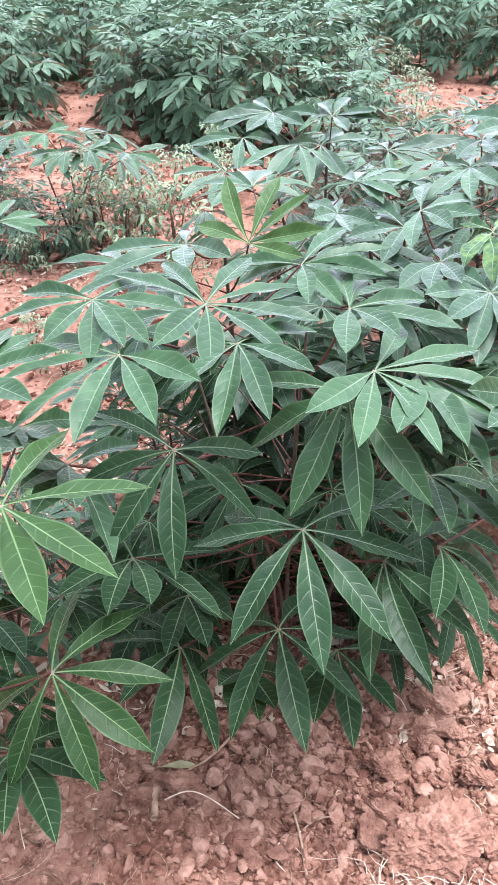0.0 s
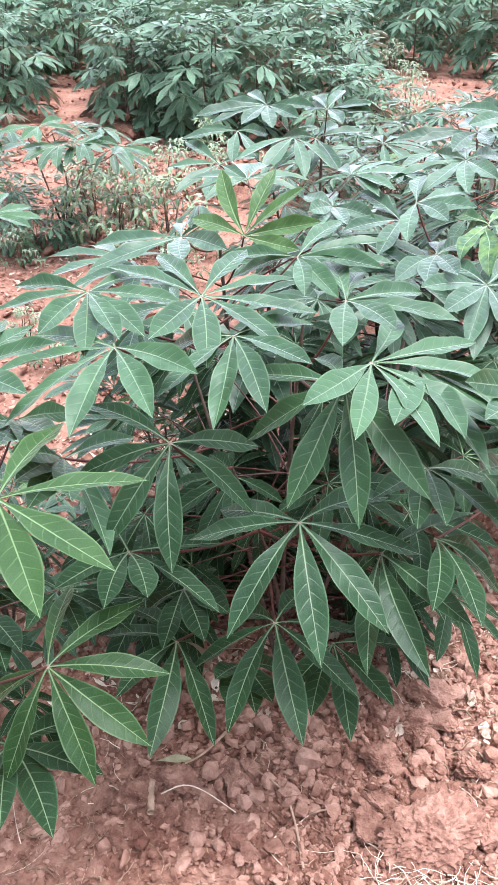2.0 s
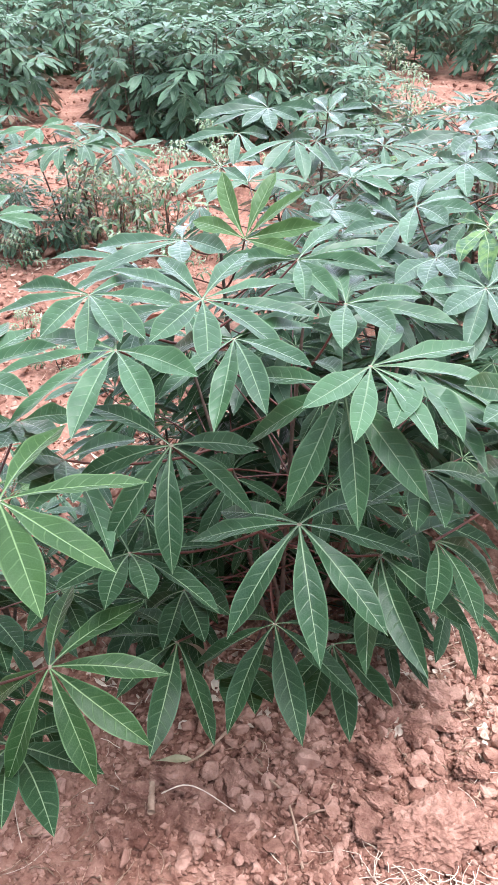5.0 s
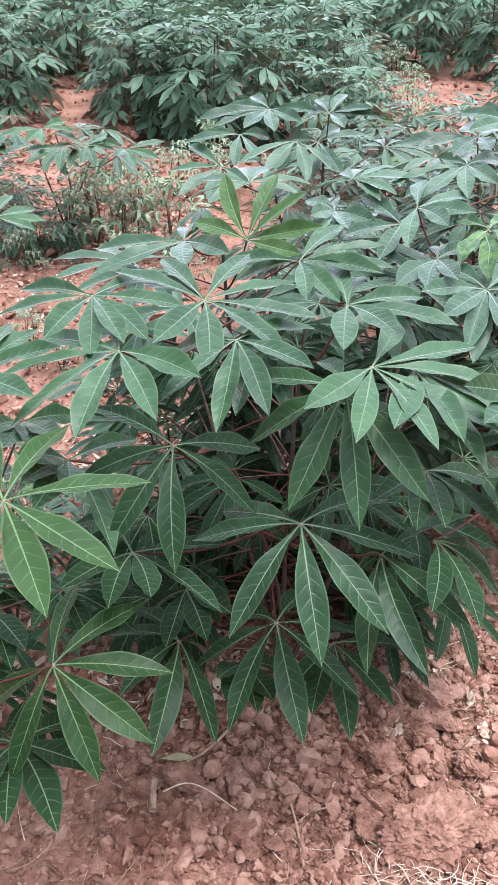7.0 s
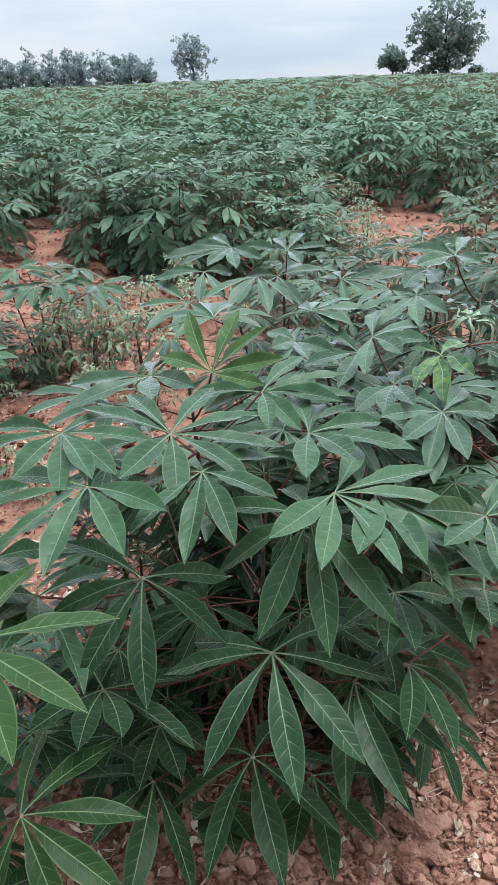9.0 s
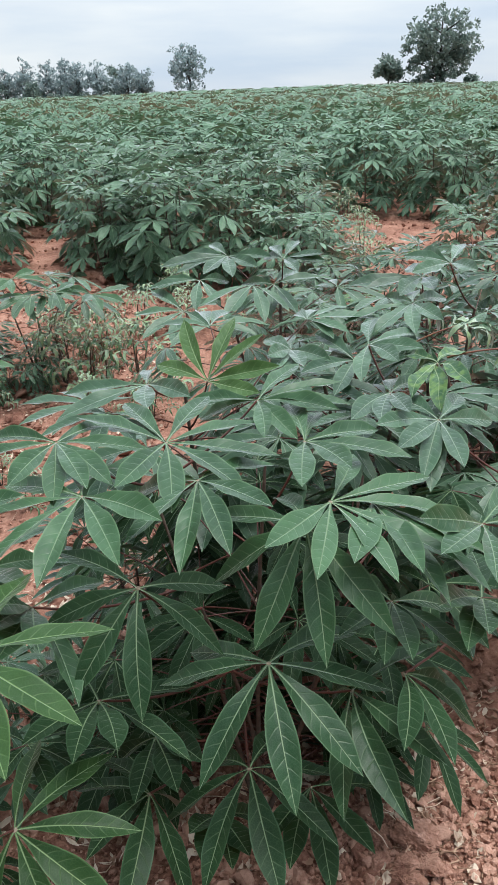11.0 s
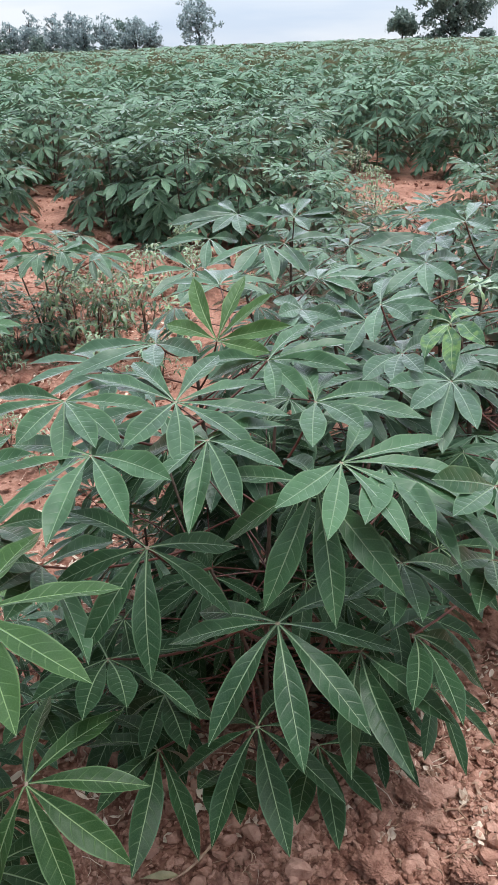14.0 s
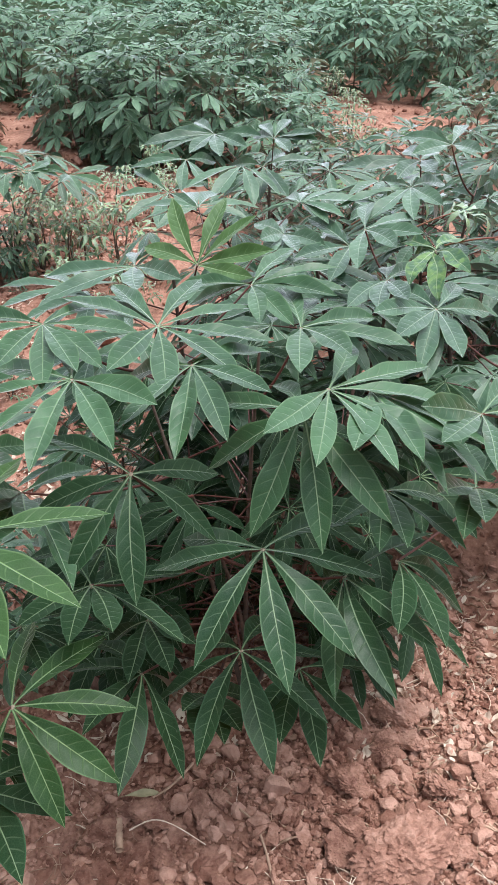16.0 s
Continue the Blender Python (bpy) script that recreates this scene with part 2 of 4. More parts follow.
TWIG = plain_material("dead_twig", (0.24, 0.14, 0.09), (0.48, 0.32, 0.22), 70, 0.85, (1, 1, 0.3))
DEAD_LEAF = plain_material("dead_leaf", (0.20, 0.19, 0.10), (0.36, 0.31, 0.18), 60, 0.7)
LITTER = plain_material("dry_leaf_litter", (0.30, 0.17, 0.11), (0.78, 0.66, 0.52), 40, 0.7, thin=0.2)
BARK = plain_material("tree_bark", (0.035, 0.03, 0.028), (0.09, 0.08, 0.07), 3, 0.9)
# both crown colours are lightened to imitate haze in front of the crest
CROWN_GREY_HAZY = plain_material("hazy_eucalypt_leaves", (0.25, 0.32, 0.325), (0.46, 0.55, 0.555), 0.7, 0.55, bump=0.0, thin=0.45)
CROWN_DARK_HAZY = plain_material("hazy_broadleaf_leaves", (0.13, 0.19, 0.17), (0.31, 0.40, 0.345), 0.6, 0.5, bump=0.0, thin=0.4)


# ---------------------------------------------------------------- building helpers
def smooth(a, b, v):
    k = np.clip((np.asarray(v, float) - a) / (b - a), 0, 1)
    return k * k * (3 - 2 * k)


def fast_mesh(name, verts, faces, mat, uvs=None, shade=True):
    """verts (n, 3), faces (m, k) with k 3 or 4; uvs: {layer: (n, 2)} by vertex."""
    verts, faces = np.asarray(verts, np.float32), np.asarray(faces, np.int32)
    me = bpy.data.meshes.new(name)
    me.vertices.add(len(verts))
    me.vertices.foreach_set("co", verts.ravel())
    m, k = faces.shape
    me.loops.add(m * k)
    me.loops.foreach_set("vertex_index", faces.ravel())
    me.polygons.add(m)
    me.polygons.foreach_set("loop_start", np.arange(0, m * k, k, dtype=np.int32))
    me.update(calc_edges=True)
    for layer, co in (uvs or {}).items():
        me.uv_layers.new(name=layer).data.foreach_set("uv", np.asarray(co, np.float32)[faces.ravel()].ravel())
    me.polygons.foreach_set("use_smooth", np.full(m, shade))
    me.materials.append(mat)
    me.validate()
    return me


def put(name, me, parent=None, m=None, label=""):
    ob = new(name, me)
    if parent is not None:
        ob.parent = parent
    if m is not None:
        ob.matrix_basis = m
    return tagged(ob, label)


def tube(points, radii, sides=6):
    """Verts and quads of a round tapered tube through points."""
    pts = [Vector(p) for p in points]
    vs, fs = [], []
    for i, p in enumerate(pts):
        d = (pts[min(i + 1, len(pts) - 1)] - pts[max(i - 1, 0)]).normalized()
        u = d.orthogonal().normalized() if i == 0 else (u - d * u.dot(d)).normalized()
        w = d.cross(u)
        for j in range(sides):
            a = 2 * math.pi * j / sides
            vs.append(p + (u * math.cos(a) + w * math.sin(a)) * radii[i])
        if i:
            o = (i - 1) * sides
            fs += [(o + j, o + (j + 1) % sides, o + sides + (j + 1) % sides, o + sides + j) for j in range(sides)]
    return np.array([tuple(v) for v in vs]), np.array(fs)


def joined(pieces):
    vs, fs, o = [], [], 0
    for v, f in pieces:
        vs.append(v)
        fs.append(f + o)
        o += len(v)
    return np.concatenate(vs), np.concatenate(fs)


def arc(a, b, sag, n=7):
    a, b = Vector(a), Vector(b)
    return [a.lerp(b, i / (n - 1)) + Vector((0, 0, sag * 4 * (i / (n - 1)) * (1 - i / (n - 1)))) for i in range(n)]


LOBE_S = np.array([0, .06, .12, .2, .3, .42, .54, .64, .74, .83, .91, .965, 1.0])
LOBE_W = np.array([.09, .08, .13, .29, .54, .82, 1.0, 1.04, .96, .75, .43, .16, .0])
FINE_S = np.linspace(0, 1, 23)


def lobe(az, length, droop, rng, cols=6, width=0.118, steps=None, curl=0.0, roll=0.0):
    """One leaf lobe in the leaf's own plane: narrow at its foot, widest past the middle, pointed, folded along its rib."""
    s = LOBE_S if steps is None else np.array(steps)
    w = np.interp(s, LOBE_S, LOBE_W)
    if len(s) > 15:
        w[1:-1] = 0.25 * w[:-2] + 0.5 * w[1:-1] + 0.25 * w[2:]
    w = w * length * width * rng.uniform(0.94, 1.06)
    u = np.linspace(-1, 1, cols + 1)
    S, U = np.meshgrid(s, u, indexing="ij")
    side = U * w[:, None]
    dr = math.radians(droop)
    fold = rng.uniform(0.20, 0.46)
    sway = rng.uniform(-0.05, 0.05) * length
    wave = rng.uniform(0, 6.28)
    x = S * length * math.cos(dr)
    y = side * math.cos(fold) + sway * np.sin(S * math.pi) * 0.6
    z = -math.sin(dr) * length * S + 0.03 * length * np.sin(np.pi * S ** 0.8) * (1 + max(droop, 0) / 20)
    z = z + np.abs(side) * math.sin(fold) + 0.10 * np.abs(side) * np.sin(S * 17 + wave) * np.sign(U) * np.abs(U)
    z = z + 0.05 * side * rng.uniform(-4, 4)
    if curl:
        y = y + curl * length * 0.10 * np.sin(S * 8 + wave)
        z = z + curl * length * (0.05 * np.sin(S * 10 + wave * 2) + 0.30 * S - 0.72 * S ** 3)
        z = z + curl * side * 0.35 * np.sin(S * 15 + wave)
        x = x - curl * length * 0.30 * S ** 4
    if roll:
        spine = y[:, cols // 2:cols // 2 + 1], z[:, cols // 2:cols // 2 + 1]
        dy, dz, cr, sr = y - spine[0], z - spine[1], math.cos(math.radians(roll)), math.sin(math.radians(roll))
        y, z = spine[0] + dy * cr - dz * sr, spine[1] + dy * sr + dz * cr
    c, q = math.cos(az), math.sin(az)
    v = np.stack([x * c - y * q, x * q + y * c, z], -1).reshape(-1, 3)
    k = cols + 1
    i = np.arange((len(s) - 1) * cols)
    a = (i // cols) * k + i % cols
    f = np.stack([a, a + k, a + k + 1, a + 1], -1)
    vein = np.stack([side / length, S], -1).reshape(-1, 2)
    rel = np.stack([U, np.full_like(U, rng.uniform(0, 1))], -1).reshape(-1, 2)
    return v, f, vein, rel


def blade(lobes, droop, rng, **how):
    """All lobes of a leaf, joined where they meet its stalk. lobes: (degrees, metres, share of the usual width and, where it has them, its own droop and roll)."""
    V, F, A, R, o = [], [], [], [], 0
    wide = how.pop("width", 0.112)
    loose = how.pop("loose", False)
    for az, length, slim, *own in lobes:
        fall = own[0] if own else droop * rng.uniform(0.85, 1.15) if loose else droop
        v, f, a, r = lobe(math.radians(az), length, fall, rng, width=wide * slim, roll=own[1] if len(own) > 1 else 0.0, **how)
        V.append(v), F.append(f + o), A.append(a), R.append(r)
        o += len(v)
    return np.concatenate(V), np.concatenate(F), np.concatenate(A), np.concatenate(R)


def ground_z(x, y):
    """Height of the field: level in front, a slow rise to a crest some 125 m off, with low planting ridges."""
    x, y = np.asarray(x, float), np.asarray(y, float)
    z = 0.15 * smooth(2.0, 6.5, y) + 0.0225 * np.clip(y - 6.5, 0, 118) - 0.03 * np.clip(y - 126, 0, 300)
    return z + (0.018 * x - 0.00037 * np.clip(x, -60, 60) ** 2) * np.clip(y / 120, 0, 1)

# ---------------------------------------------------------------- the ground
def soil_rough(x, y):
    """Crumbly relief of the tilled soil, in metres."""
    p = Vector((x, y, 0))
    lump = noise.fractal(p * 4.0, 0.9, 2.1, 3) * 0.016
    crumb = noise.fractal(p * 30.0 + Vector((7, 3, 1)), 0.6, 2.3, 4) * 0.011
    return lump + crumb


def spaced(lo, hi, fine_lo, fine_hi, fine, grow):
    out, v, d = list(np.arange(fine_lo, fine_hi, fine)), fine_hi, fine
    while v < hi:
        out.append(v)
        d *= grow
        v += d
    out.append(hi)
    v, d, low = fine_lo, fine, []
    while v > lo:
        d *= grow
        v -= d
        low.append(max(v, lo))
    return np.array(low[::-1] + out)


gx, gy = spaced(-420, 420, -0.5, 0.75, 0.0062, 1.09), spaced(-60, 700, 0.5, 1.45, 0.0062, 1.06)
GX, GY = np.meshgrid(gx, gy, indexing="ij")
GZ = ground_z(GX, GY)
for i in range(len(gx)):
    for j in range(len(gy)):
        if gy[j] < 14 and abs(gx[i]) < 9:
            GZ[i, j] += soil_rough(gx[i], gy[j])
q = np.arange((len(gx) - 1) * (len(gy) - 1))
n = len(gy)
q = (q // (n - 1)) * n + q % (n - 1)
ground = tagged(put("ground", fast_mesh("ground", np.stack([GX, GY, GZ], -1).reshape(-1, 3), np.stack([q, q + n, q + n + 1, q + 1], -1), SOIL)),
       "dry tilled red-brown soil of a cassava field", "soil", kind="structure")


def floor_at(x, y):
    return float(ground_z(x, y)) + soil_rough(x, y)


# ---------------------------------------------------------------- cassava: leaves and plants
def placed_leaf(plant, at, tilt, toward, lobes, mat=LEAF, seed=1):
    """A leaf at a known place. Its plane leans by tilt degrees toward a bearing; lobes: (bearing in the plane, centimetres, width in hundredths, droop, roll)."""
    rng = np.random.default_rng(seed)
    v, f, a, r = blade([(b, cm / 100, wide / 100, down, roll) for b, cm, wide, down, roll in lobes], 0, rng, cols=6, steps=FINE_S, curl=0.2 if mat is MOTTLED else 0.0)
    base = plant["ob"].location
    th, ph = radians(tilt), radians(toward)
    nrm = Vector((math.sin(th) * math.cos(ph), math.sin(th) * math.sin(ph), math.cos(th)))
    e1 = Vector((-math.sin(ph), math.cos(ph), 0)) if tilt else Vector((1, 0, 0))
    e2 = nrm.cross(e1)
    m = Matrix.Translation(Vector(at) - base) @ Matrix((e1, e2, nrm)).transposed().to_4x4()
    ob = put("leaf", fast_mesh("leaf", v, f, mat, {"vein": a, "rel": r}), plant["ob"], m, {YOUNG: "upright light-green young leaf", BRIGHT: "bright fresh green leaf", MOSAIC: "pale crinkled leaf", OLD_SHADED: "old dark-green leaf, darkened further with painted-in shade", LIGHT: "yellowish-green maturing leaf"}.get(mat, ""))
    # the stalk runs to the nearest stem, from a little below the blade
    best = min((p for line in plant["stems"] for p in line), key=lambda p: (p - Vector(at)).length + 3 * abs(p.z + 0.13 - at[2]))
    inv = (Matrix.Translation(base) @ m).inverted()
    line = [inv @ p for p in arc(best, Vector(at), -0.02, 8)]
    line[-1] = Vector((0, 0, 0.001))
    tv, tf = tube(line, np.linspace(0.0030, 0.0020, 8))
    put("petiole", fast_mesh("petiole", tv, tf, PETIOLE), ob, None, "thin dark-red leaf stalk")
    hv, hf = tube([(0, 0, -0.004), (0, 0, 0.0002), (0, 0, 0.0012), (0, 0, 0.0016)], [0.0022, 0.0040, 0.0028, 0.0002], 9)
    put("leaf_hub", fast_mesh("leaf_hub", hv, hf, HUB), ob)
    return ob


NEAR_STEPS = (0, 0.12, 0.3, 0.5, 0.66, 0.83, 0.93, 1.0)
COARSE = {0: ((0, 0.2, 0.42, 0.64, 0.83, 1.0), 2), 1: ((0, 0.24, 0.46, 0.68, 1.0), 2), 2: ((0, 0.32, 0.64, 1.0), 2), 3: ((0, 0.58, 1.0), 1), 4: ((0, 0.58, 1.0), 1)}


def generic_leaf(seed, size, fine=True, mat=LEAF, curl=0.0, lobes=7, coarse=1):
    """Meshes of a leaf whose stalk starts at the origin and runs out along x; blade and stalk apart."""
    rng = np.random.default_rng(seed)
    reach = size * rng.uniform(0.9, 1.5) * (0.75 if curl else 1.0)
    rise = rng.uniform(0.15, 0.4) * reach
    half = (lobes - 1) // 2
    spread = [(i - half) * rng.uniform(33, 42) + rng.uniform(-5, 5) for i in range(lobes)]
    long = [size * (1 - 0.075 * abs(i - half) ** 1.4) * rng.uniform(0.93, 1.05) for i in range(lobes)]
    how = dict(cols=4, curl=curl, loose=True, width=0.126, steps=NEAR_STEPS)
    if not fine:
        how["steps"], how["cols"] = COARSE[coarse]
        how["width"] = 0.145
    if curl:
        how["width"], how["steps"], how["cols"] = 0.08, (0, 0.1, 0.2, 0.3, 0.42, 0.54, 0.66, 0.78, 0.9, 1.0), 2
    v, f, a, r = blade([(b, s, 1.0) for b, s in zip(spread, long)], rng.uniform(-14, 10) if curl else rng.uniform(8, 26), rng, **how)
    lean = Matrix.Rotation(radians(rng.uniform(6, 26)), 3, "Y")
    v = v @ np.array(lean).T + np.array((reach, 0, rise))
    tv, tf = tube(arc((0, 0, 0), (reach, 0, rise), 0.04 * reach, 6), np.linspace(0.0024, 0.0016, 6), 5 if fine else 3)
    return v, f, a, r, tv, tf


BLADES, STALKS, LIGHTER = [], [], {}
for i in range(9):
    v, f, a, r, tv, tf = generic_leaf(40 + i, 0.185 + 0.02 * (i % 3))
    BLADES.append(fast_mesh("leaf", v, f, SHEENED, {"vein": a, "rel": r}))
    STALKS.append(fast_mesh("petiole", tv, tf, PETIOLE))
    v, f, a, r, _, _ = generic_leaf(40 + i, 0.185 + 0.02 * (i % 3), fine=False, coarse=0)
    LIGHTER[BLADES[-1].name] = fast_mesh("far_leaf", v, f, SHEENED, {"vein": a, "rel": r})
SHOOTS = []
for i in range(3):
    v, f, a, r, tv, tf = generic_leaf(60 + i, 0.085)
    SHOOTS.append((fast_mesh("leaf", v, f, YOUNG, {"vein": a, "rel": r}), fast_mesh("petiole", tv, tf, PALE_PETIOLE)))
CURLED = []
for i in range(5):
    v, f, a, r, tv, tf = generic_leaf(70 + i, 0.14, mat=MOSAIC, curl=0.9, lobes=7)
    CURLED.append((fast_mesh("leaf", v, f, LEAF if i in (1, 4) else MOSAIC, {"vein": a, "rel": r}), fast_mesh("petiole", tv, tf, PALE_PETIOLE)))


def stem_line(base, top, bend, n=9):
    a, b = Vector(base), Vector(top)
    return [a.lerp(b, i / (n - 1)) + Vector((bend[0], bend[1], 0)) * math.sin(math.pi * i / (n - 1)) for i in range(n)]


def stem_mesh(line, r0, r1):
    fine = []
    for p, q in zip(line, line[1:]):
        fine += [p, p.lerp(q, 0.5)]
    fine.append(line[-1])
    rad = [(r0 + (r1 - r0) * i / (len(fine) - 1)) * (1.22 if i % 2 else 0.95) for i in range(len(fine))]
    v, f = tube(fine, rad, 8)
    return fast_mesh("stem", v, f, STEM)


def new_plant(x, y, tops, label, name="cassava_plant", thick=0.008, group="cassava plants"):
    z = float(ground_z(x, y)) - 0.015
    ob = tagged(new(name), label, "cassava plant", group)
    ob.location = (x, y, z)
    stems = []
    for i, t in enumerate(tops):
        rng = np.random.default_rng(int(1000 * abs(x) + 10 * i))
        line = stem_line((x, y, z), t, rng.uniform(-0.04, 0.04, 2))
        stems.append(line)
        put("stem", stem_mesh([p - ob.location for p in line], thick, thick * 0.45), ob)
    return {"ob": ob, "stems": stems}


def hang_leaf(parent, kinds, i, p, bearing, pitch, size, turn=0.0):
    me, stalk = kinds[i % len(kinds)]
    m = Matrix.Translation(p) @ Matrix.Rotation(bearing, 4, "Z") @ Matrix.Rotation(-pitch, 4, "Y") @ Matrix.Rotation(turn, 4, "X") @ Matrix.Scale(size, 4)
    ob = put("leaf", me, parent, m)
    put("petiole", stalk, ob)
    return ob


PAIRS = list(zip(BLADES, STALKS))
# leaf copies in the darkened material, so the bush's inside looks shaded
OLD_SHADED_PAIRS = []
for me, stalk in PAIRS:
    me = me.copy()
    me.materials[0] = OLD_SHADED
    OLD_SHADED_PAIRS.append((me, stalk))


def fill_leaves(plant, count, low, high, seed, size=(0.7, 1.0), kinds=PAIRS, avoid=None):
    """Leaves round the stems between two heights, in a spiral."""
    rng = np.random.default_rng(seed)
    base = plant["ob"].location
    for i in range(count):
        line = plant["stems"][i % len(plant["stems"])]
        k = low + (high - low) * (i + rng.uniform(0, 1)) / count
        j = min(int(k * (len(line) - 1)), len(line) - 2)
        p = line[j].lerp(line[j + 1], k * (len(line) - 1) - j)
        bearing = i * 2.4 + rng.uniform(-0.5, 0.5)
        if avoid and math.cos(bearing - avoid) > 0.55:
            bearing += math.pi
        hang_leaf(plant["ob"], kinds, int(rng.integers(0, 99)), p - base, bearing, rng.uniform(-0.35, 0.25) + 0.5 * (k - 0.5), rng.uniform(*size), rng.uniform(-0.25, 0.25))


def cassava(height, leaves, seed, kinds=PAIRS, shoots=True, branches=2, label="green cassava plant with red leaf stalks in the field", thick=0.011, low=0.12, lift=0.0):
    """A whole plant at the origin, leaf by leaf."""
    rng = np.random.default_rng(seed)
    ob = tagged(new("cassava_plant"), label, "cassava plant", "cassava plants")
    stems = []
    for b in range(branches):
        a = 2 * math.pi * b / branches + rng.uniform(-0.6, 0.6)
        r = rng.uniform(0.05, 0.16) * height if branches > 1 else 0.03
        line = stem_line((0, 0, -0.015), (r * math.cos(a), r * math.sin(a), height * rng.uniform(0.72, 0.86)), rng.uniform(-0.03, 0.03, 2))
        stems.append(line)
        put("stem", stem_mesh(line, thick, thick * 0.45), ob)
    for i in range(leaves):
        line = stems[i % branches]
        k = low + (1 - low) * ((i + rng.uniform(0, 1)) / leaves) ** 0.8
        j = min(int(k * (len(line) - 1)), len(line) - 2)
        p = line[j].lerp(line[j + 1], k * (len(line) - 1) - j)
        hang_leaf(ob, kinds, int(rng.integers(0, 99)), p, i * 2.4 + rng.uniform(-0.4, 0.4), lift - 0.4 + 1.0 * k ** 2 + rng.uniform(-0.2, 0.2), rng.uniform(0.8, 1.12) * (1.12 - 0.3 * k ** 3), rng.uniform(-0.3, 0.3))
    if shoots:
        for line in stems:
            for i in range(4):
                hang_leaf(ob, SHOOTS, i, line[-1], i * 1.7 + seed, rng.uniform(0.3, 1.0), rng.uniform(0.6, 1.1))
    return ob


def gathered(ob):
    """The leaves of a plant as one mesh and its stems as another, for copies that stand further off."""
    leaves, stems = [], []
    for part in ob.children:
        me = LIGHTER.get(part.data.name, part.data)
        co = np.empty(len(me.vertices) * 3, np.float32)
        me.vertices.foreach_get("co", co)
        m = np.array(part.matrix_basis)
        co = co.reshape(-1, 3) @ m[:3, :3].T + m[:3, 3]
        idx = np.empty(len(me.loops), np.int32)
        me.loops.foreach_get("vertex_index", idx)
        if part.name.startswith("stem"):
            stems.append((co, idx.reshape(-1, 4)))
            continue
        uv = {}
        for layer in ("vein", "rel"):
            flat = np.empty(len(idx) * 2, np.float32)
            me.uv_layers[layer].data.foreach_get("uv", flat)
            by_vert = np.zeros((len(co), 2), np.float32)
            by_vert[idx] = flat.reshape(-1, 2)
            uv[layer] = by_vert
        leaves.append((co, idx.reshape(-1, 4), uv["vein"], uv["rel"]))
    v, f = joined([(c, i) for c, i, _, _ in leaves])
    uvs = {"vein": np.concatenate([q[2] for q in leaves]), "rel": np.concatenate([q[3] for q in leaves])}
    return v, f, uvs, joined(stems)


def gathered_plant(ob, mat, x, y, turn, size):
    v, f, uvs, (sv, sf) = gathered(ob)
    made = tagged(new("cassava_plant"), ob["label"], "cassava plant", "cassava plants")
    put("foliage", fast_mesh("foliage", v, f, mat, uvs), made)
    put("stem", fast_mesh("stem", sv, sf, STEM), made)
    made.matrix_basis = Matrix.Translation((x, y, float(ground_z(x, y)))) @ Matrix.Rotation(turn, 4, "Z") @ Matrix.Scale(size, 4)
    return made


def joined_cassava(height, leaves, seed, fine, coarse=1):
    """The same plant with its foliage in one mesh, for the field further off."""
    rng = np.random.default_rng(seed)
    V, F, A, R, o = [], [], [], [], 0
    line = stem_line((0, 0, -0.02), (0.03, 0.02, height * 0.8), rng.uniform(-0.04, 0.04, 2))
    for i in range(leaves):
        v, f, a, r, _, _ = generic_leaf(int(rng.integers(0, 9999)), rng.uniform(0.18, 0.25) if fine else rng.uniform(0.14, 0.19) * {2: 1.5, 3: 1.95, 4: 2.7}.get(coarse, 1.0), fine=False, lobes=7 if fine else 5, coarse=coarse)
        k = 0.12 + 0.88 * ((i + 0.5) / leaves) ** 0.75
        j = min(int(k * 8), 7)
        p = line[j].lerp(line[j + 1], k * 8 - j)
        m = Matrix.Rotation(i * 2.4 + rng.uniform(-0.4, 0.4), 4, "Z") @ Matrix.Rotation((0.4 if fine else 0.8) - 1.0 * k * k + rng.uniform(-0.25, 0.25), 4, "Y")
        V.append(v @ np.array(m.to_3x3()).T + np.array(p)), F.append(f + o), A.append(a), R.append(r)
        o += len(v)
    return np.concatenate(V), np.concatenate(F), np.concatenate(A), np.concatenate(R), line


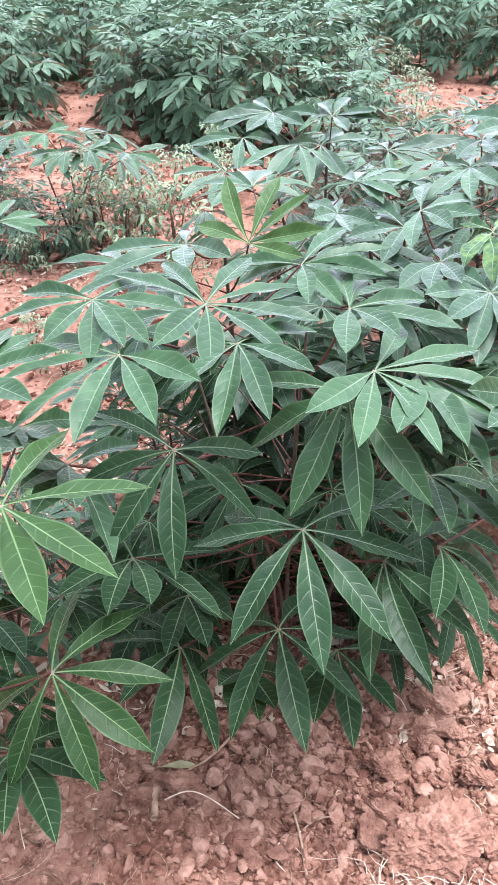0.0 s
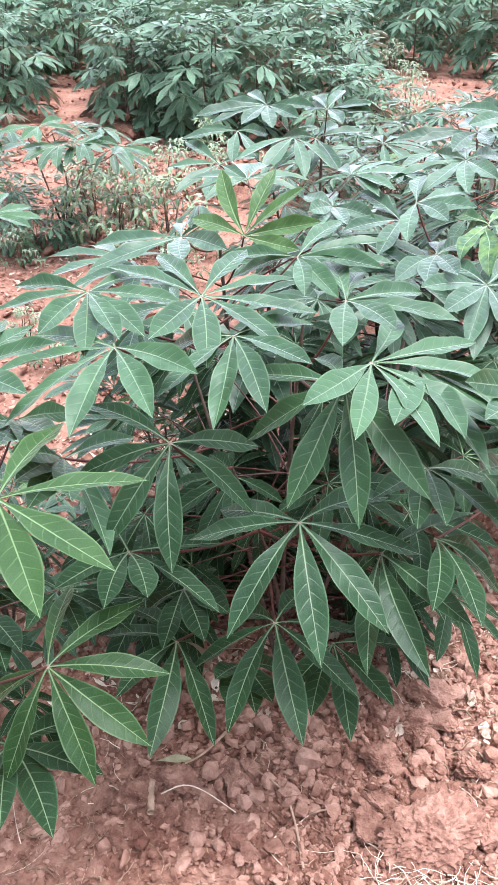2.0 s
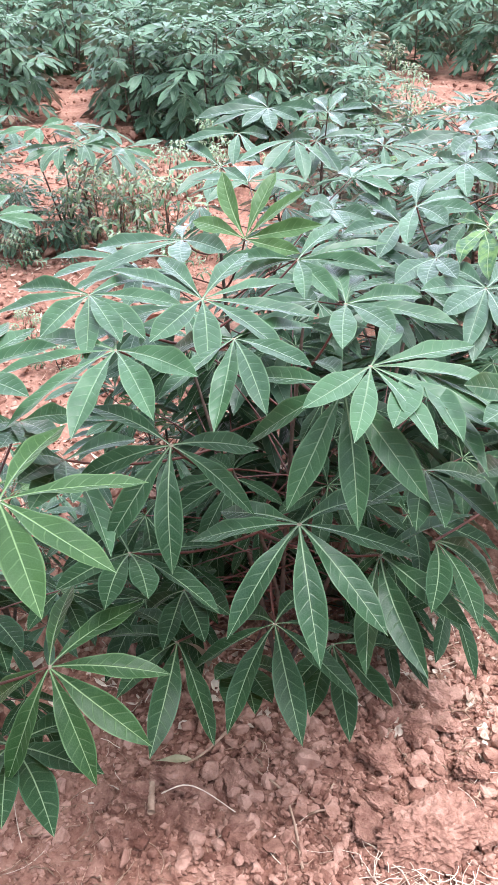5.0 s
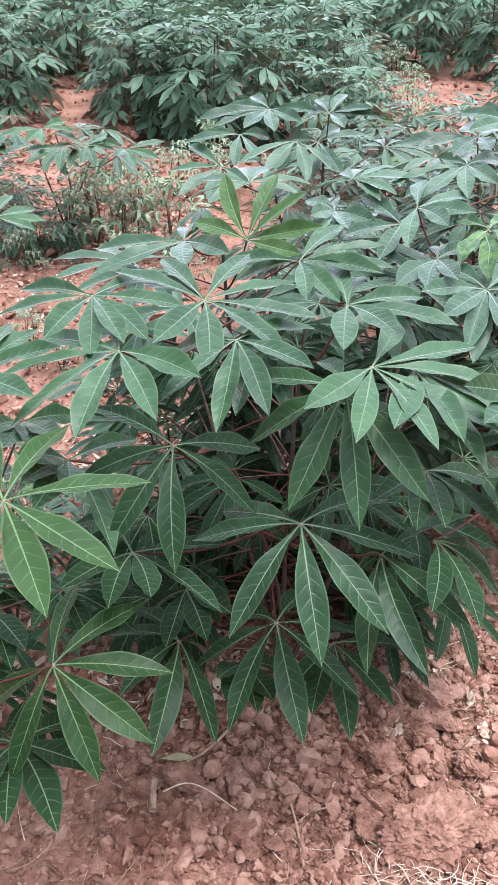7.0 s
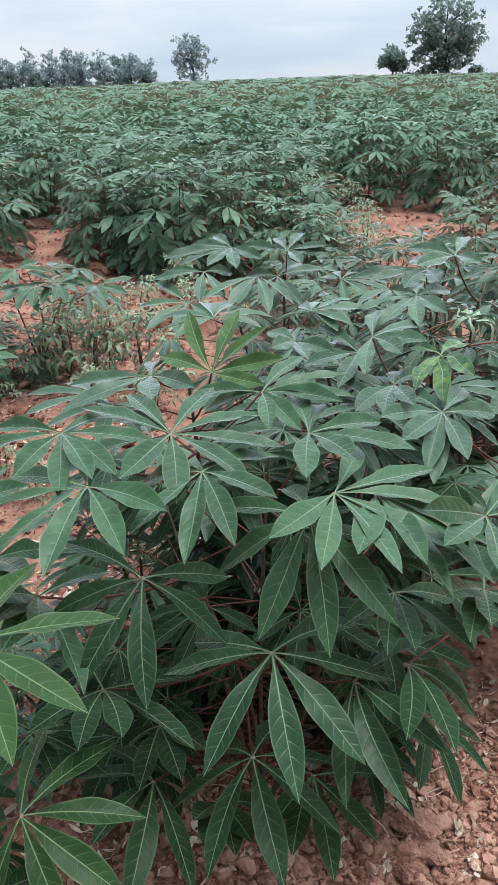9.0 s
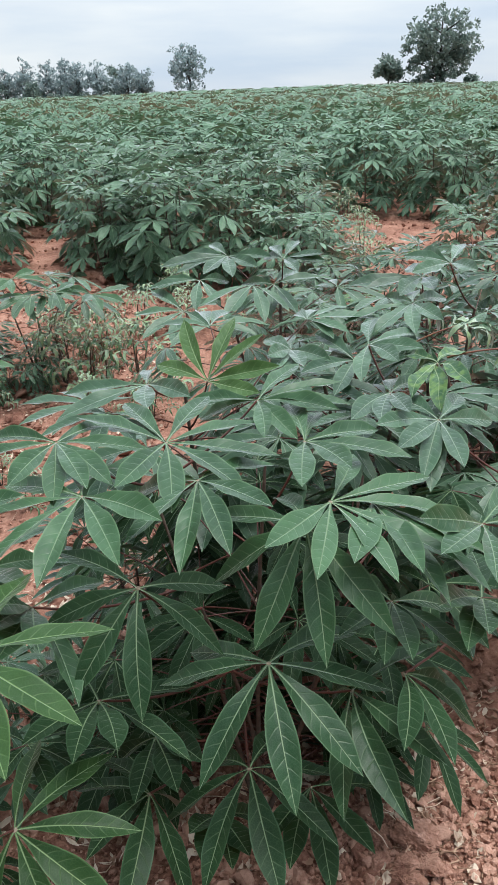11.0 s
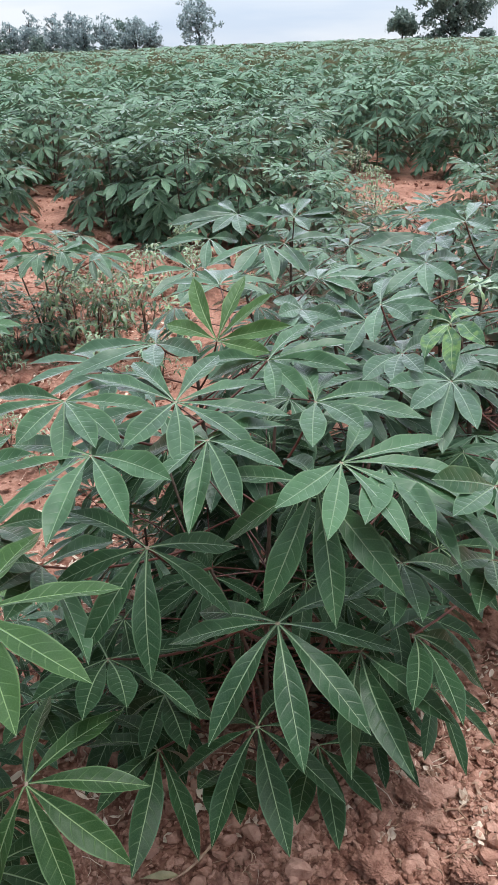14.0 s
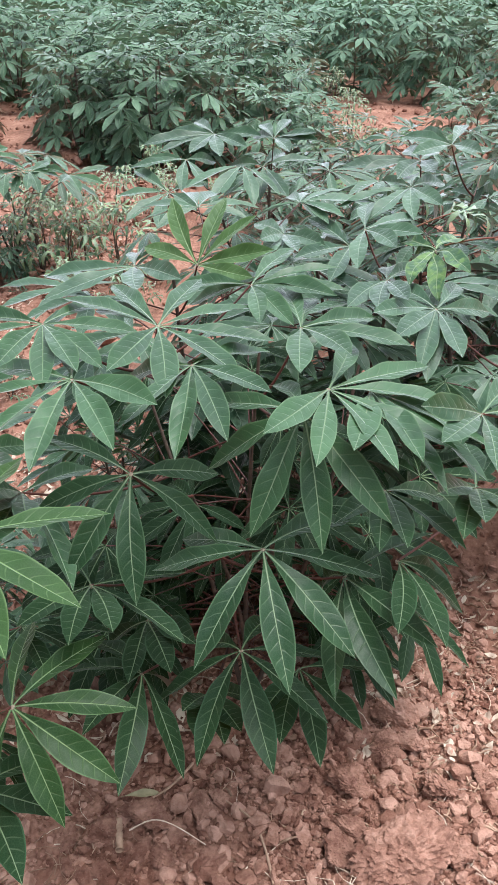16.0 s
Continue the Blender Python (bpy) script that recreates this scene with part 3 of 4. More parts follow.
# ---------------------------------------------------------------- trees on the crest
def tree(name, label, x, y, height, crown, mat, seed, clumps=230, leaf=0.42, trunk=0.16):
    """crown: ellipsoids (dx, dz, rx, rz) in metres that hold the clumps of leaves."""
    rng = np.random.default_rng(seed)
    z = float(ground_z(x, y)) - 0.1
    ob = tagged(new(name), label, "tree", "trees on the horizon")
    ob.location = (x, y, z)
    limbs = [tube([(0, 0, 0), (0.1, 0, height * 0.3), (-0.05, 0.1, height * 0.6), (0, 0, height * 0.88)], [trunk, trunk * 0.8, trunk * 0.5, 0.03], 8)]
    for dx, dz, rx, rz in crown:
        for i in range(3):
            a = rng.uniform(0, 6.28)
            limbs.append(tube([(0, 0, max(0.4, dz - rz * 1.1)), (dx * 0.5, 0.3 * math.sin(a), dz - rz * 0.3), (dx + rx * 0.7 * math.cos(a), rx * 0.7 * math.sin(a), dz + rz * 0.4)],
                              [trunk * 0.55, trunk * 0.35, 0.02], 6))
    v, f = joined(limbs)
    put("trunk", fast_mesh("trunk", v, f, BARK), ob)
    V, F, o = [], [], 0
    area = np.array([rx * rz for _, _, rx, rz in crown])
    for c in range(clumps):
        dx, dz, rx, rz = crown[int(rng.choice(len(crown), p=area / area.sum()))]
        d = rng.normal(size=3)
        d *= rng.uniform(0.35, 1.0) ** 0.5 / np.linalg.norm(d)
        centre = np.array((dx, 0, dz)) + d * np.array((rx, rx, rz)) * (1 + 0.18 * rng.normal())
        k = int(rng.integers(12, 22))
        span = rng.uniform(0.26, 0.45)
        q = centre + rng.normal(size=(k, 3)) * span * np.array((0.6, 0.6, 0.5))
        for p in q:
            u = rng.normal(size=3)
            u /= np.linalg.norm(u)
            w = np.cross(u, rng.normal(size=3))
            w /= np.linalg.norm(w)
            s = leaf * rng.uniform(0.6, 1.3)
            V.append([p - u * s * 0.5, p + w * s * 0.26, p + u * s * 0.6, p - w * s * 0.26])
            F.append((o, o + 1, o + 2, o + 3))
            o += 4
    put("crown", fast_mesh("crown", np.concatenate(V), F, mat, shade=False), ob)
    return ob


GUM = "slender grey-green tree behind the field"
tree("tree", "lone airy grey-green tree on the crest", -8.05, 121, 6.9, ((-0.5, 5.6, 2.0, 1.5), (0.3, 4.2, 2.2, 1.8), (-1.1, 4.3, 2.2, 1.8), (-0.4, 2.3, 2.5, 1.4)), CROWN_GREY_HAZY, 1, 135, leaf=0.44)
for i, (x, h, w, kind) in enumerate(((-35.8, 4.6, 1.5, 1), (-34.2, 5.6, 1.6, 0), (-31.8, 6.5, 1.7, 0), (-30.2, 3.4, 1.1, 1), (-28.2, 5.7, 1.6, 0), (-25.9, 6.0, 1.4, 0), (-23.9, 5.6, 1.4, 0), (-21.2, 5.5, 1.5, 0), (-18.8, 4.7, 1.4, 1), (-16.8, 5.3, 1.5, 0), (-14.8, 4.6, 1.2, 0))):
    tree("tree", GUM, x, 121 + (i % 3) * 1.2, h, ((0, h * 0.74, w * 0.8, h * 0.24), (0.3 * w, h * 0.5, w * 1.1, h * 0.24), (-0.4 * w, h * 0.36, w, h * 0.24)), CROWN_DARK_HAZY if kind else CROWN_GREY_HAZY, 20 + i, 92, leaf=0.40)
tree("tree", "small round dark-green tree on the crest", 19.5, 120, 4.6, ((0, 3.4, 1.5, 1.1), (-0.9, 2.6, 1.1, 0.7), (0.9, 2.2, 1.1, 0.7)), CROWN_DARK_HAZY, 3, 130, leaf=0.46)
tree("tree", "large spreading dark-green tree on the crest", 26.6, 120, 11.0, ((0, 7.9, 4.2, 2.7), (-2.9, 6.0, 2.6, 1.9), (2.9, 5.6, 2.6, 2.0), (0.2, 5.0, 3.4, 2.0), (-2.0, 3.2, 2.4, 1.6), (1.6, 3.0, 2.2, 1.6), (-0.6, 1.6, 2.0, 1.0)), CROWN_DARK_HAZY, 4, 520, leaf=0.46, trunk=0.34)
for i, (x, h) in enumerate(((31.1, 2.1), (-25.0, 1.5), (-22.5, 1.4), (-27.0, 1.6), (21.9, 1.2), (23.5, 1.4), (-19.6, 1.4))):
    tree("shrub", "low dark shrub on the crest", x, 120, h, ((0, h * 0.6, 0.9, h * 0.35),), CROWN_DARK_HAZY, 50 + i, 34, trunk=0.05)

# ---------------------------------------------------------------- the crop, from the far field to the near plants
rng = np.random.default_rng(11)
low = [joined_cassava(0.85, 11, 300 + i, False, 2) for i in range(6)] + [joined_cassava(0.85, 8, 330 + i, False, 3) for i in range(6)] + [joined_cassava(0.85, 6, 360 + i, False, 4) for i in range(6)]
V, F, A, R, o = [], [], [], [], 0
y = 17.2
while y < 127:
    step = 0.64 + 0.0057 * y
    wide = 3 + 0.31 * y
    x = -wide + rng.uniform(0, step)
    while x < wide:
        px, py = x + rng.uniform(-0.3, 0.3), y + rng.uniform(-0.3, 0.3)
        v, f, a, r, _ = low[int(rng.integers(0, 6)) + (0 if y < 30 else 6 if y < 65 else 12)]
        t, s = rng.uniform(0, 6.28), rng.uniform(0.8, 1.25) * (1 + 0.15 * noise.noise(Vector((px * 0.12, py * 0.12, 3))))
        wider = s * (1 + 0.4 * float(smooth(22, 50, y)))
        c, q = math.cos(t) * wider, math.sin(t) * wider
        V.append(np.stack([v[:, 0] * c - v[:, 1] * q + px, v[:, 0] * q + v[:, 1] * c + py, v[:, 2] * s + float(ground_z(px, py))], -1))
        F.append(f + o), A.append(a), R.append(r)
        o += len(v)
        x += step
    y += step
tagged(put("cassava_crop", fast_mesh("cassava_crop", np.concatenate(V), np.concatenate(F), LEAF_FAR_HAZY, {"vein": np.concatenate(A), "rel": np.concatenate(R)})),
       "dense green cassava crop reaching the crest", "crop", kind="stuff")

MID = []
for i in range(9):
    v, f, a, r, line = joined_cassava(0.86, 32 if i < 5 else 26, 400 + i, True, 1 if i < 5 else 2)
    ob = tagged(new("cassava_plant"), "green cassava plant in a dense field row", "cassava plant", "cassava plants")
    put("foliage", fast_mesh("foliage", v, f, LEAF_FAR_HAZY, {"vein": a, "rel": r}), ob)
    put("stem", stem_mesh(line, 0.008, 0.004), ob)
    ob.location = (-5.0 + 1.2 * i, 16.9, float(ground_z(-5.0 + 1.2 * i, 16.9)))
    MID.append(ob)


for j in range(11):
    y = 9.3 + j * 0.74
    for i in range(-16, 17):
        x = i * 0.72 + 0.3 * (j % 2)
        px, py = x + rng.uniform(-0.22, 0.22), y + rng.uniform(-0.22, 0.22)
        if abs(px) < 1.6 + 0.33 * py:
            s = rng.uniform(0.82, 1.2)
            copy_thing(MID[int(rng.integers(0, 5))] if j < 5 else MID[int(rng.integers(5, 9))], Matrix.Translation((px, py, float(ground_z(px, py)))) @ Matrix.Rotation(rng.uniform(0, 6.28), 4, "Z") @ Matrix.Scale(s, 4))

NEAR = [cassava(0.88, 46, 500 + i, branches=3, thick=0.008) for i in range(4)]
for i, ob in enumerate(NEAR):
    x, y = ((1.25, 2.5), (1.35, 3.2), (1.7, 3.8), (2.3, 4.4))[i]
    ob.location = (x, y, float(ground_z(x, y)))
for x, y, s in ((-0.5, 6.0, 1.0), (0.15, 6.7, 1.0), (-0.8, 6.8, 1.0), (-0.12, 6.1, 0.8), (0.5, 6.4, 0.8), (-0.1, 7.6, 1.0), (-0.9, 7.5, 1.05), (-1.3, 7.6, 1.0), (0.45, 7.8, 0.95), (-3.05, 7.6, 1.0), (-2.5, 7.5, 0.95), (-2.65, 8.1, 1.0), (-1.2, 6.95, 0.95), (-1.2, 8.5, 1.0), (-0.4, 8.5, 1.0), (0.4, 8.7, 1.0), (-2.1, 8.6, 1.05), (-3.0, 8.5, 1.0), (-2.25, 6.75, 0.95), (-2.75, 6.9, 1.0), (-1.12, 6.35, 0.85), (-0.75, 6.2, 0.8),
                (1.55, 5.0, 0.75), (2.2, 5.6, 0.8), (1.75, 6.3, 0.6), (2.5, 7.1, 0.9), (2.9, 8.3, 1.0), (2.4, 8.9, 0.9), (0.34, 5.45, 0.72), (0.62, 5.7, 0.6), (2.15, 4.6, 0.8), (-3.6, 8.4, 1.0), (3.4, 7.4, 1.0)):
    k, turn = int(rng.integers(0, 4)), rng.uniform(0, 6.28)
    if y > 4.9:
        gathered_plant(NEAR[k], LEAF_ROW_HAZY, x, y, turn, s)
    else:
        copy_thing(NEAR[k], Matrix.Translation((x, y, float(ground_z(x, y)))) @ Matrix.Rotation(turn, 4, "Z") @ Matrix.Scale(s, 4))

# stunted plants with curled, mottled leaves between the rows
SICK = [cassava(0.34, 18, 600 + i, kinds=CURLED, shoots=False, branches=3, label="stunted cassava plant with curled yellow-green mottled leaves", thick=0.006, low=0.15, lift=0.35) for i in range(3)]
for i, ob in enumerate(SICK):
    x, y = ((-0.7, 3.72), (-0.92, 3.85), (-0.5, 3.75))[i]
    ob.location = (x, y, float(ground_z(x, y)))
for x, y, s in ((-0.62, 4.7, 0.8), (-0.3, 4.75, 0.7), (-1.2, 3.55, 0.5), (0.0, 4.6, 0.7), (0.95, 6.3, 0.8), (1.1, 7.2, 0.9), (0.8, 7.7, 0.7), (-0.4, 3.4, 0.6), (-0.78, 4.2, 0.9), (-1.02, 4.3, 0.8), (-0.68, 3.4, 0.6), (1.1, 8.7, 0.9), (-0.95, 2.75, 0.4), (-0.78, 2.55, 0.4), (-0.85, 6.2, 0.95), (-0.6, 6.0, 0.8), (-1.35, 5.6, 0.5), (-0.45, 5.3, 0.7)):
    k, turn = int(rng.integers(0, 3)), rng.uniform(0, 6.28)
    if y > 4.4:
        gathered_plant(SICK[k], MOSAIC, x, y, turn, s)
    else:
        copy_thing(SICK[k], Matrix.Translation((x, y, float(ground_z(x, y)))) @ Matrix.Rotation(turn, 4, "Z") @ Matrix.Scale(s, 4))

# low dark plants at the foot of the thin one
LOW = cassava(0.42, 15, 640, kinds=[PAIRS[i] for i in (0, 3, 6)], shoots=False, branches=3, label="low dark-green cassava plant on bare soil", thick=0.005)
LOW.matrix_basis = Matrix.Translation((-1.18, 3.75, float(ground_z(-1.18, 3.75)))) @ Matrix.Scale(0.5, 4)
for x, y, s in ((-1.36, 3.8, 0.5), (-1.0, 3.65, 0.36)):
    copy_thing(LOW, Matrix.Translation((x, y, float(ground_z(x, y)))) @ Matrix.Rotation(7 * x, 4, "Z") @ Matrix.Scale(s, 4))

# the plants close to the camera, with their leaves one by one
front = new_plant(0.08, 1.1, ((-0.12, 1.24, 0.74), (0.1, 1.16, 0.82), (0.28, 1.18, 0.78), (-0.02, 1.06, 0.58)), "bushy cassava plant with broad dark-green leaves", thick=0.0055)
left = new_plant(-0.53, 0.74, ((-0.42, 0.76, 0.76), (-0.5, 0.62, 0.6)), "cassava plant with a bright young leaf at the field edge")
right = new_plant(0.78, 1.32, ((0.62, 1.34, 0.78), (0.72, 1.2, 0.7)), "dark-green cassava plant beside bare soil")
back = new_plant(0.02, 1.72, ((-0.08, 1.62, 0.80), (0.05, 1.75, 0.78)), "cassava plant with an upright light-green top leaf")
backb = new_plant(0.36, 1.78, ((0.33, 1.72, 0.82), (0.25, 1.72, 0.8), (0.42, 1.6, 0.78)), "cassava plant with leaves paled by painted-in sky sheen")
rightback = new_plant(0.62, 1.72, ((0.54, 1.65, 0.82), (0.68, 1.78, 0.7)), "cassava plant with a mottled deformed leaf")
mid = new_plant(0.1, 2.72, ((0.0, 2.65, 0.74), (0.18, 2.65, 0.88)), "open cassava plant in the second row")
midr = new_plant(0.72, 2.2, ((0.58, 2.08, 0.84), (0.72, 2.1, 0.86)), "cassava plant with long spreading leaves")
pale = new_plant(-0.98, 2.25, ((-0.9, 2.2, 0.62),), "small cassava plant with pale crinkled leaves", thick=0.005)
midl = new_plant(-1.08, 3.95, ((-1.05, 3.8, 0.62), (-1.2, 3.85, 0.64), (-0.86, 3.9, 0.58)), "thin cassava plant with few leaves", thick=0.006)
placed_leaf(front, (-0.260, 1.120, 0.883), 5, 165, ((-106, 18.2, 100, 4, -21), (-78, 17.9, 100, 9, -15), (3, 17.5, 100, 0, -24), (24, 18.4, 100, 12, 0), (42, 17.9, 100, 7, 0), (55, 18.1, 100, 9, 6), (88, 17.3, 100, 3, 12), (157, 18.1, 100, 5, 18)), LEAF, 1)
placed_leaf(front, (-0.185, 0.953, 0.863), 10, 180, ((-171, 19.5, 100, 9, 0), (-125, 19.8, 100, 2, -15), (-87, 20, 100, 3, -9), (-47, 20.1, 100, 10, -3), (-10, 19.8, 100, 10, 0), (24, 19.5, 100, 9, 0), (48, 18.9, 100, 0, 15)), LEAF, 2)
placed_leaf(front, (-0.069, 1.104, 0.886), 5, 330, ((-168, 19.3, 100, -3, -12), (-142, 19.9, 100, 6, 0), (-106, 19.8, 100, 2, 6), (-68, 19.6, 100, 0, 6), (-25, 19.4, 100, 1, 6), (11, 19.8, 100, -4, 3), (59, 19.5, 100, 1, -12), (71, 19.1, 100, 13, -30), (91, 19.5, 100, 1, -6)), LEAF, 3)
placed_leaf(front, (-0.009, 0.987, 0.870), 10, 150, ((-102, 18, 100, 16, -39), (-8, 17.3, 100, 10, -6), (21, 18.9, 100, 22, 0), (46, 18.3, 100, 18, 0), (73, 17.1, 100, 4, 12), (167, 18, 100, 13, 27)), LEAF, 4)
placed_leaf(front, (-0.101, 0.894, 0.734), 25, 285, ((-134, 18.1, 100, 24, 0), (-97, 19.4, 100, 24, 0), (-40, 17.2, 100, 26, 0), (10, 17.5, 100, 28, 0), (131, 18.4, 100, 19, 0), (176, 17, 100, 29, 0)), SHADED, 5)
placed_leaf(left, (-0.283, 0.664, 0.792), 10, 180, ((-152, 20.2, 100, -3, 0), (-120, 19.3, 100, 19, -33), (9, 18.4, 100, -8, -9), (28, 20.1, 100, 12, 0), (56, 20.1, 100, 12, 0), (103, 18.7, 100, 8, 0), (170, 19.9, 100, 3, 3)), BRIGHT, 6)
placed_leaf(front, (-0.283, 0.938, 0.671), 35, 30, ((-173, 21.7, 100, 9, 6), (-55, 21.4, 100, -9, 3), (133, 20.8, 100, -12, -33), (140, 20.8, 100, -4, -6), (149, 21.1, 100, 3, 0), (162, 20.8, 100, -7, 6)), LEAF, 7)
placed_leaf(left, (-0.415, 0.922, 0.829), 15, 180, ((-126, 18, 100, 1, -21), (6, 18.1, 100, 1, -18), (52, 18.1, 100, 2, 15), (83, 17.5, 100, -7, 21), (158, 17.8, 100, 3, 18), (174, 18.1, 100, -2, 15)), LEAF, 8)
placed_leaf(front, (0.089, 1.328, 0.877), 15, 180, ((-126, 17.9, 100, 14, -30), (-123, 18.5, 100, 0, -15), (3, 17.7, 100, 3, 0), (21, 18.2, 100, 10, 0), (57, 18, 100, 8, 9), (71, 18.6, 100, 11, 9), (103, 18, 100, 8, 12), (149, 18.5, 100, 0, 18)), LEAF, 9)
placed_leaf(front, (0.170, 1.146, 0.865), 5, 60, ((-175, 19.3, 100, -1, 15), (-111, 19.4, 100, 4, 21), (-71, 19.5, 100, 1, 0), (-54, 19.6, 100, -4, 0), (115, 19.6, 100, 2, 0), (138, 19.3, 100, -6, 30)), LEAF, 10)
placed_leaf(front, (0.198, 0.962, 0.841), 10, 345, ((-175, 21.1, 84, 1, 0), (-144, 21, 84, 0, 3), (-108, 21.5, 84, 1, 3), (-70, 20.9, 84, 1, 3), (-43, 21.3, 84, -3, 0), (-2, 20.9, 84, 2, 0), (163, 20.7, 84, -4, -6)), LEAF, 11)
placed_leaf(front, (0.268, 0.993, 0.822), 15, 15, ((-166, 22, 100, 15, 0), (-142, 22.7, 100, 12, 9), (-120, 21.1, 100, 7, 12), (150, 20.8, 100, 4, 0), (177, 20.7, 100, 2, 18)), LEAF, 12)
placed_leaf(front, (0.155, 0.903, 0.835), 20, 240, ((-148, 18.6, 100, 30, 0), (-93, 19.7, 100, 24, 0), (-60, 20.9, 100, 26, 0), (-27, 20.5, 100, 25, 0), (137, 19.3, 100, 29, 0), (176, 20.2, 100, 17, 0)), SHADED, 13)
placed_leaf(front, (0.096, 0.813, 0.653), 10, 240, ((-163, 19.8, 100, 22, 0), (-97, 19.7, 100, 24, 0), (-53, 20.9, 100, 25, 0), (-20, 20.2, 100, 24, 0), (29, 19.7, 100, 23, 0), (69, 19.7, 100, 21, 0), (170, 19.4, 100, 25, -3)), SHADED, 14)
placed_leaf(front, (0.224, 0.835, 0.580), 30, 165, ((-138, 19.4, 100, 30, -51), (-8, 19.2, 100, 23, 0), (19, 20.7, 100, 29, 0), (47, 18.9, 100, 22, 0), (143, 19.8, 100, 19, 9)), SHADED, 15)
placed_leaf(right, (0.300, 0.822, 0.622), 25, 45, ((-116, 18, 100, 24, 42), (-90, 17.9, 100, 16, 57), (125, 17.9, 100, 14, 0), (149, 17.8, 100, 15, 3)), OLD_SHADED, 16)
placed_leaf(front, (0.300, 0.954, 0.660), 20, 45, ((-98, 17.9, 100, 7, 39), (-37, 17.9, 100, 11, -45), (99, 18, 100, 7, -9), (123, 18.2, 100, 12, 0), (135, 17.9, 100, 7, 6), (168, 17.8, 100, 5, 15)), SHADED, 17)
placed_leaf(front, (0.064, 0.795, 0.466), 10, 150, ((-163, 18.1, 100, 23, 12), (-118, 17.8, 100, 30, -27), (-56, 17.5, 100, 27, 0), (2, 18.4, 100, 25, 0), (41, 19.2, 100, 27, 0), (79, 17.3, 100, 23, 0), (136, 17.6, 100, 27, 0)), OLD_SHADED, 18)
placed_leaf(front, (-0.097, 0.809, 0.402), 30, 45, ((-78, 18, 100, 29, 0), (-17, 18.3, 100, 13, -33), (1, 17.9, 100, 29, -33), (110, 16.8, 100, 16, 0), (138, 20.1, 100, 32, 0), (172, 18.1, 100, 25, 0)), OLD_SHADED, 19)
placed_leaf(front, (0.164, 0.856, 0.361), 15, 60, ((-120, 17.7, 100, 13, 9), (89, 17.6, 100, 4, 0), (106, 17.9, 100, 7, 0), (127, 19, 100, 15, 0), (150, 17, 100, 1, 0)), OLD_SHADED, 20)
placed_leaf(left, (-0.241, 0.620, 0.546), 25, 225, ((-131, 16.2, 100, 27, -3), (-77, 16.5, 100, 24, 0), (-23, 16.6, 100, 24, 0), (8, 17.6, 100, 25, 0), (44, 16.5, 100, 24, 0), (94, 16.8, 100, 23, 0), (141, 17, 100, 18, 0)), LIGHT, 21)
placed_leaf(left, (-0.317, 0.611, 0.386), 35, 105, ((-118, 19.5, 100, 8, 39), (-58, 19.4, 100, 13, -48), (81, 19.1, 100, 2, -12), (92, 19.7, 100, 12, 0), (110, 20.6, 100, 19, 0), (134, 19.4, 100, 5, 18)), OLD_SHADED, 22)
placed_leaf(front, (-0.168, 0.839, 0.565), 20, 60, ((-114, 18, 100, 0, 6), (-36, 18, 100, 1, -6), (95, 18.1, 100, 0, -9), (119, 18.2, 100, 2, 0), (137, 17.8, 100, -5, 0), (175, 18.9, 100, 6, 3)), OLD_SHADED, 23)
placed_leaf(right, (0.431, 0.942, 0.808), 20, 0, ((-55, 17.9, 100, 1, 24), (-35, 18.4, 100, -8, 0), (127, 17.7, 100, -8, -33), (144, 18, 100, 0, 0), (170, 18.1, 100, 0, 9)), LEAF, 24)
placed_leaf(right, (0.440, 0.932, 0.678), 20, 45, ((-56, 19.9, 100, -8, 0), (97, 19.4, 100, -6, -27), (113, 20, 100, 7, 0), (119, 19.4, 100, -2, 0), (134, 19.4, 100, -9, 42)), SHADED, 25)
placed_leaf(right, (0.458, 1.369, 0.812), 15, 345, ((-175, 20.7, 100, 19, 0), (-162, 19.1, 100, 1, 15), (-39, 19.5, 100, 6, 33), (-12, 19.8, 100, 0, 0), (31, 19.5, 100, 13, -42), (141, 18.9, 100, -2, -24), (160, 19.3, 100, 3, -3), (179, 20.1, 100, 15, 0)), SHEENED, 26)
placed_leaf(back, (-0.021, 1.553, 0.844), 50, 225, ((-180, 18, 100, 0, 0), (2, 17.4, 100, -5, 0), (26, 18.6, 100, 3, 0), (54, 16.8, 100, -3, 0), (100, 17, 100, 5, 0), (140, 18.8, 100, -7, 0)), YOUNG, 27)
placed_leaf(back, (-0.145, 1.465, 0.868), 10, 180, ((-175, 19.4, 100, 8, 3), (-98, 19.5, 100, -1, -15), (-63, 19.9, 100, 2, -15), (8, 19.4, 100, -4, 0), (34, 19.5, 100, -3, 27)), SHEENED, 28)
placed_leaf(mid, (-0.143, 2.424, 0.793), 10, 270, ((-130, 19.6, 100, 8, -3), (-97, 19.6, 100, 9, 0), (-60, 18.8, 100, -4, 18), (52, 19.4, 100, 11, 24), (128, 20.1, 100, -3, -9), (160, 19.2, 100, 12, -15)), SHEENED, 29)
placed_leaf(mid, (-0.092, 2.530, 0.872), 5, 315, ((-136, 18, 100, 17, 0), (-109, 17.9, 100, 14, 3), (12, 18, 100, 13, 54), (106, 18, 100, 14, -27), (133, 18.5, 100, 12, -18)), SHEENED, 30)
placed_leaf(mid, (0.157, 2.553, 0.848), 10, 240, ((-104, 19.7, 100, 10, -3), (-68, 19.9, 100, 12, 0), (-39, 19.8, 100, 12, 0), (57, 19.5, 100, 7, 15), (96, 19.5, 100, 7, 27), (159, 19.3, 100, 13, -36)), SHEENED, 31)
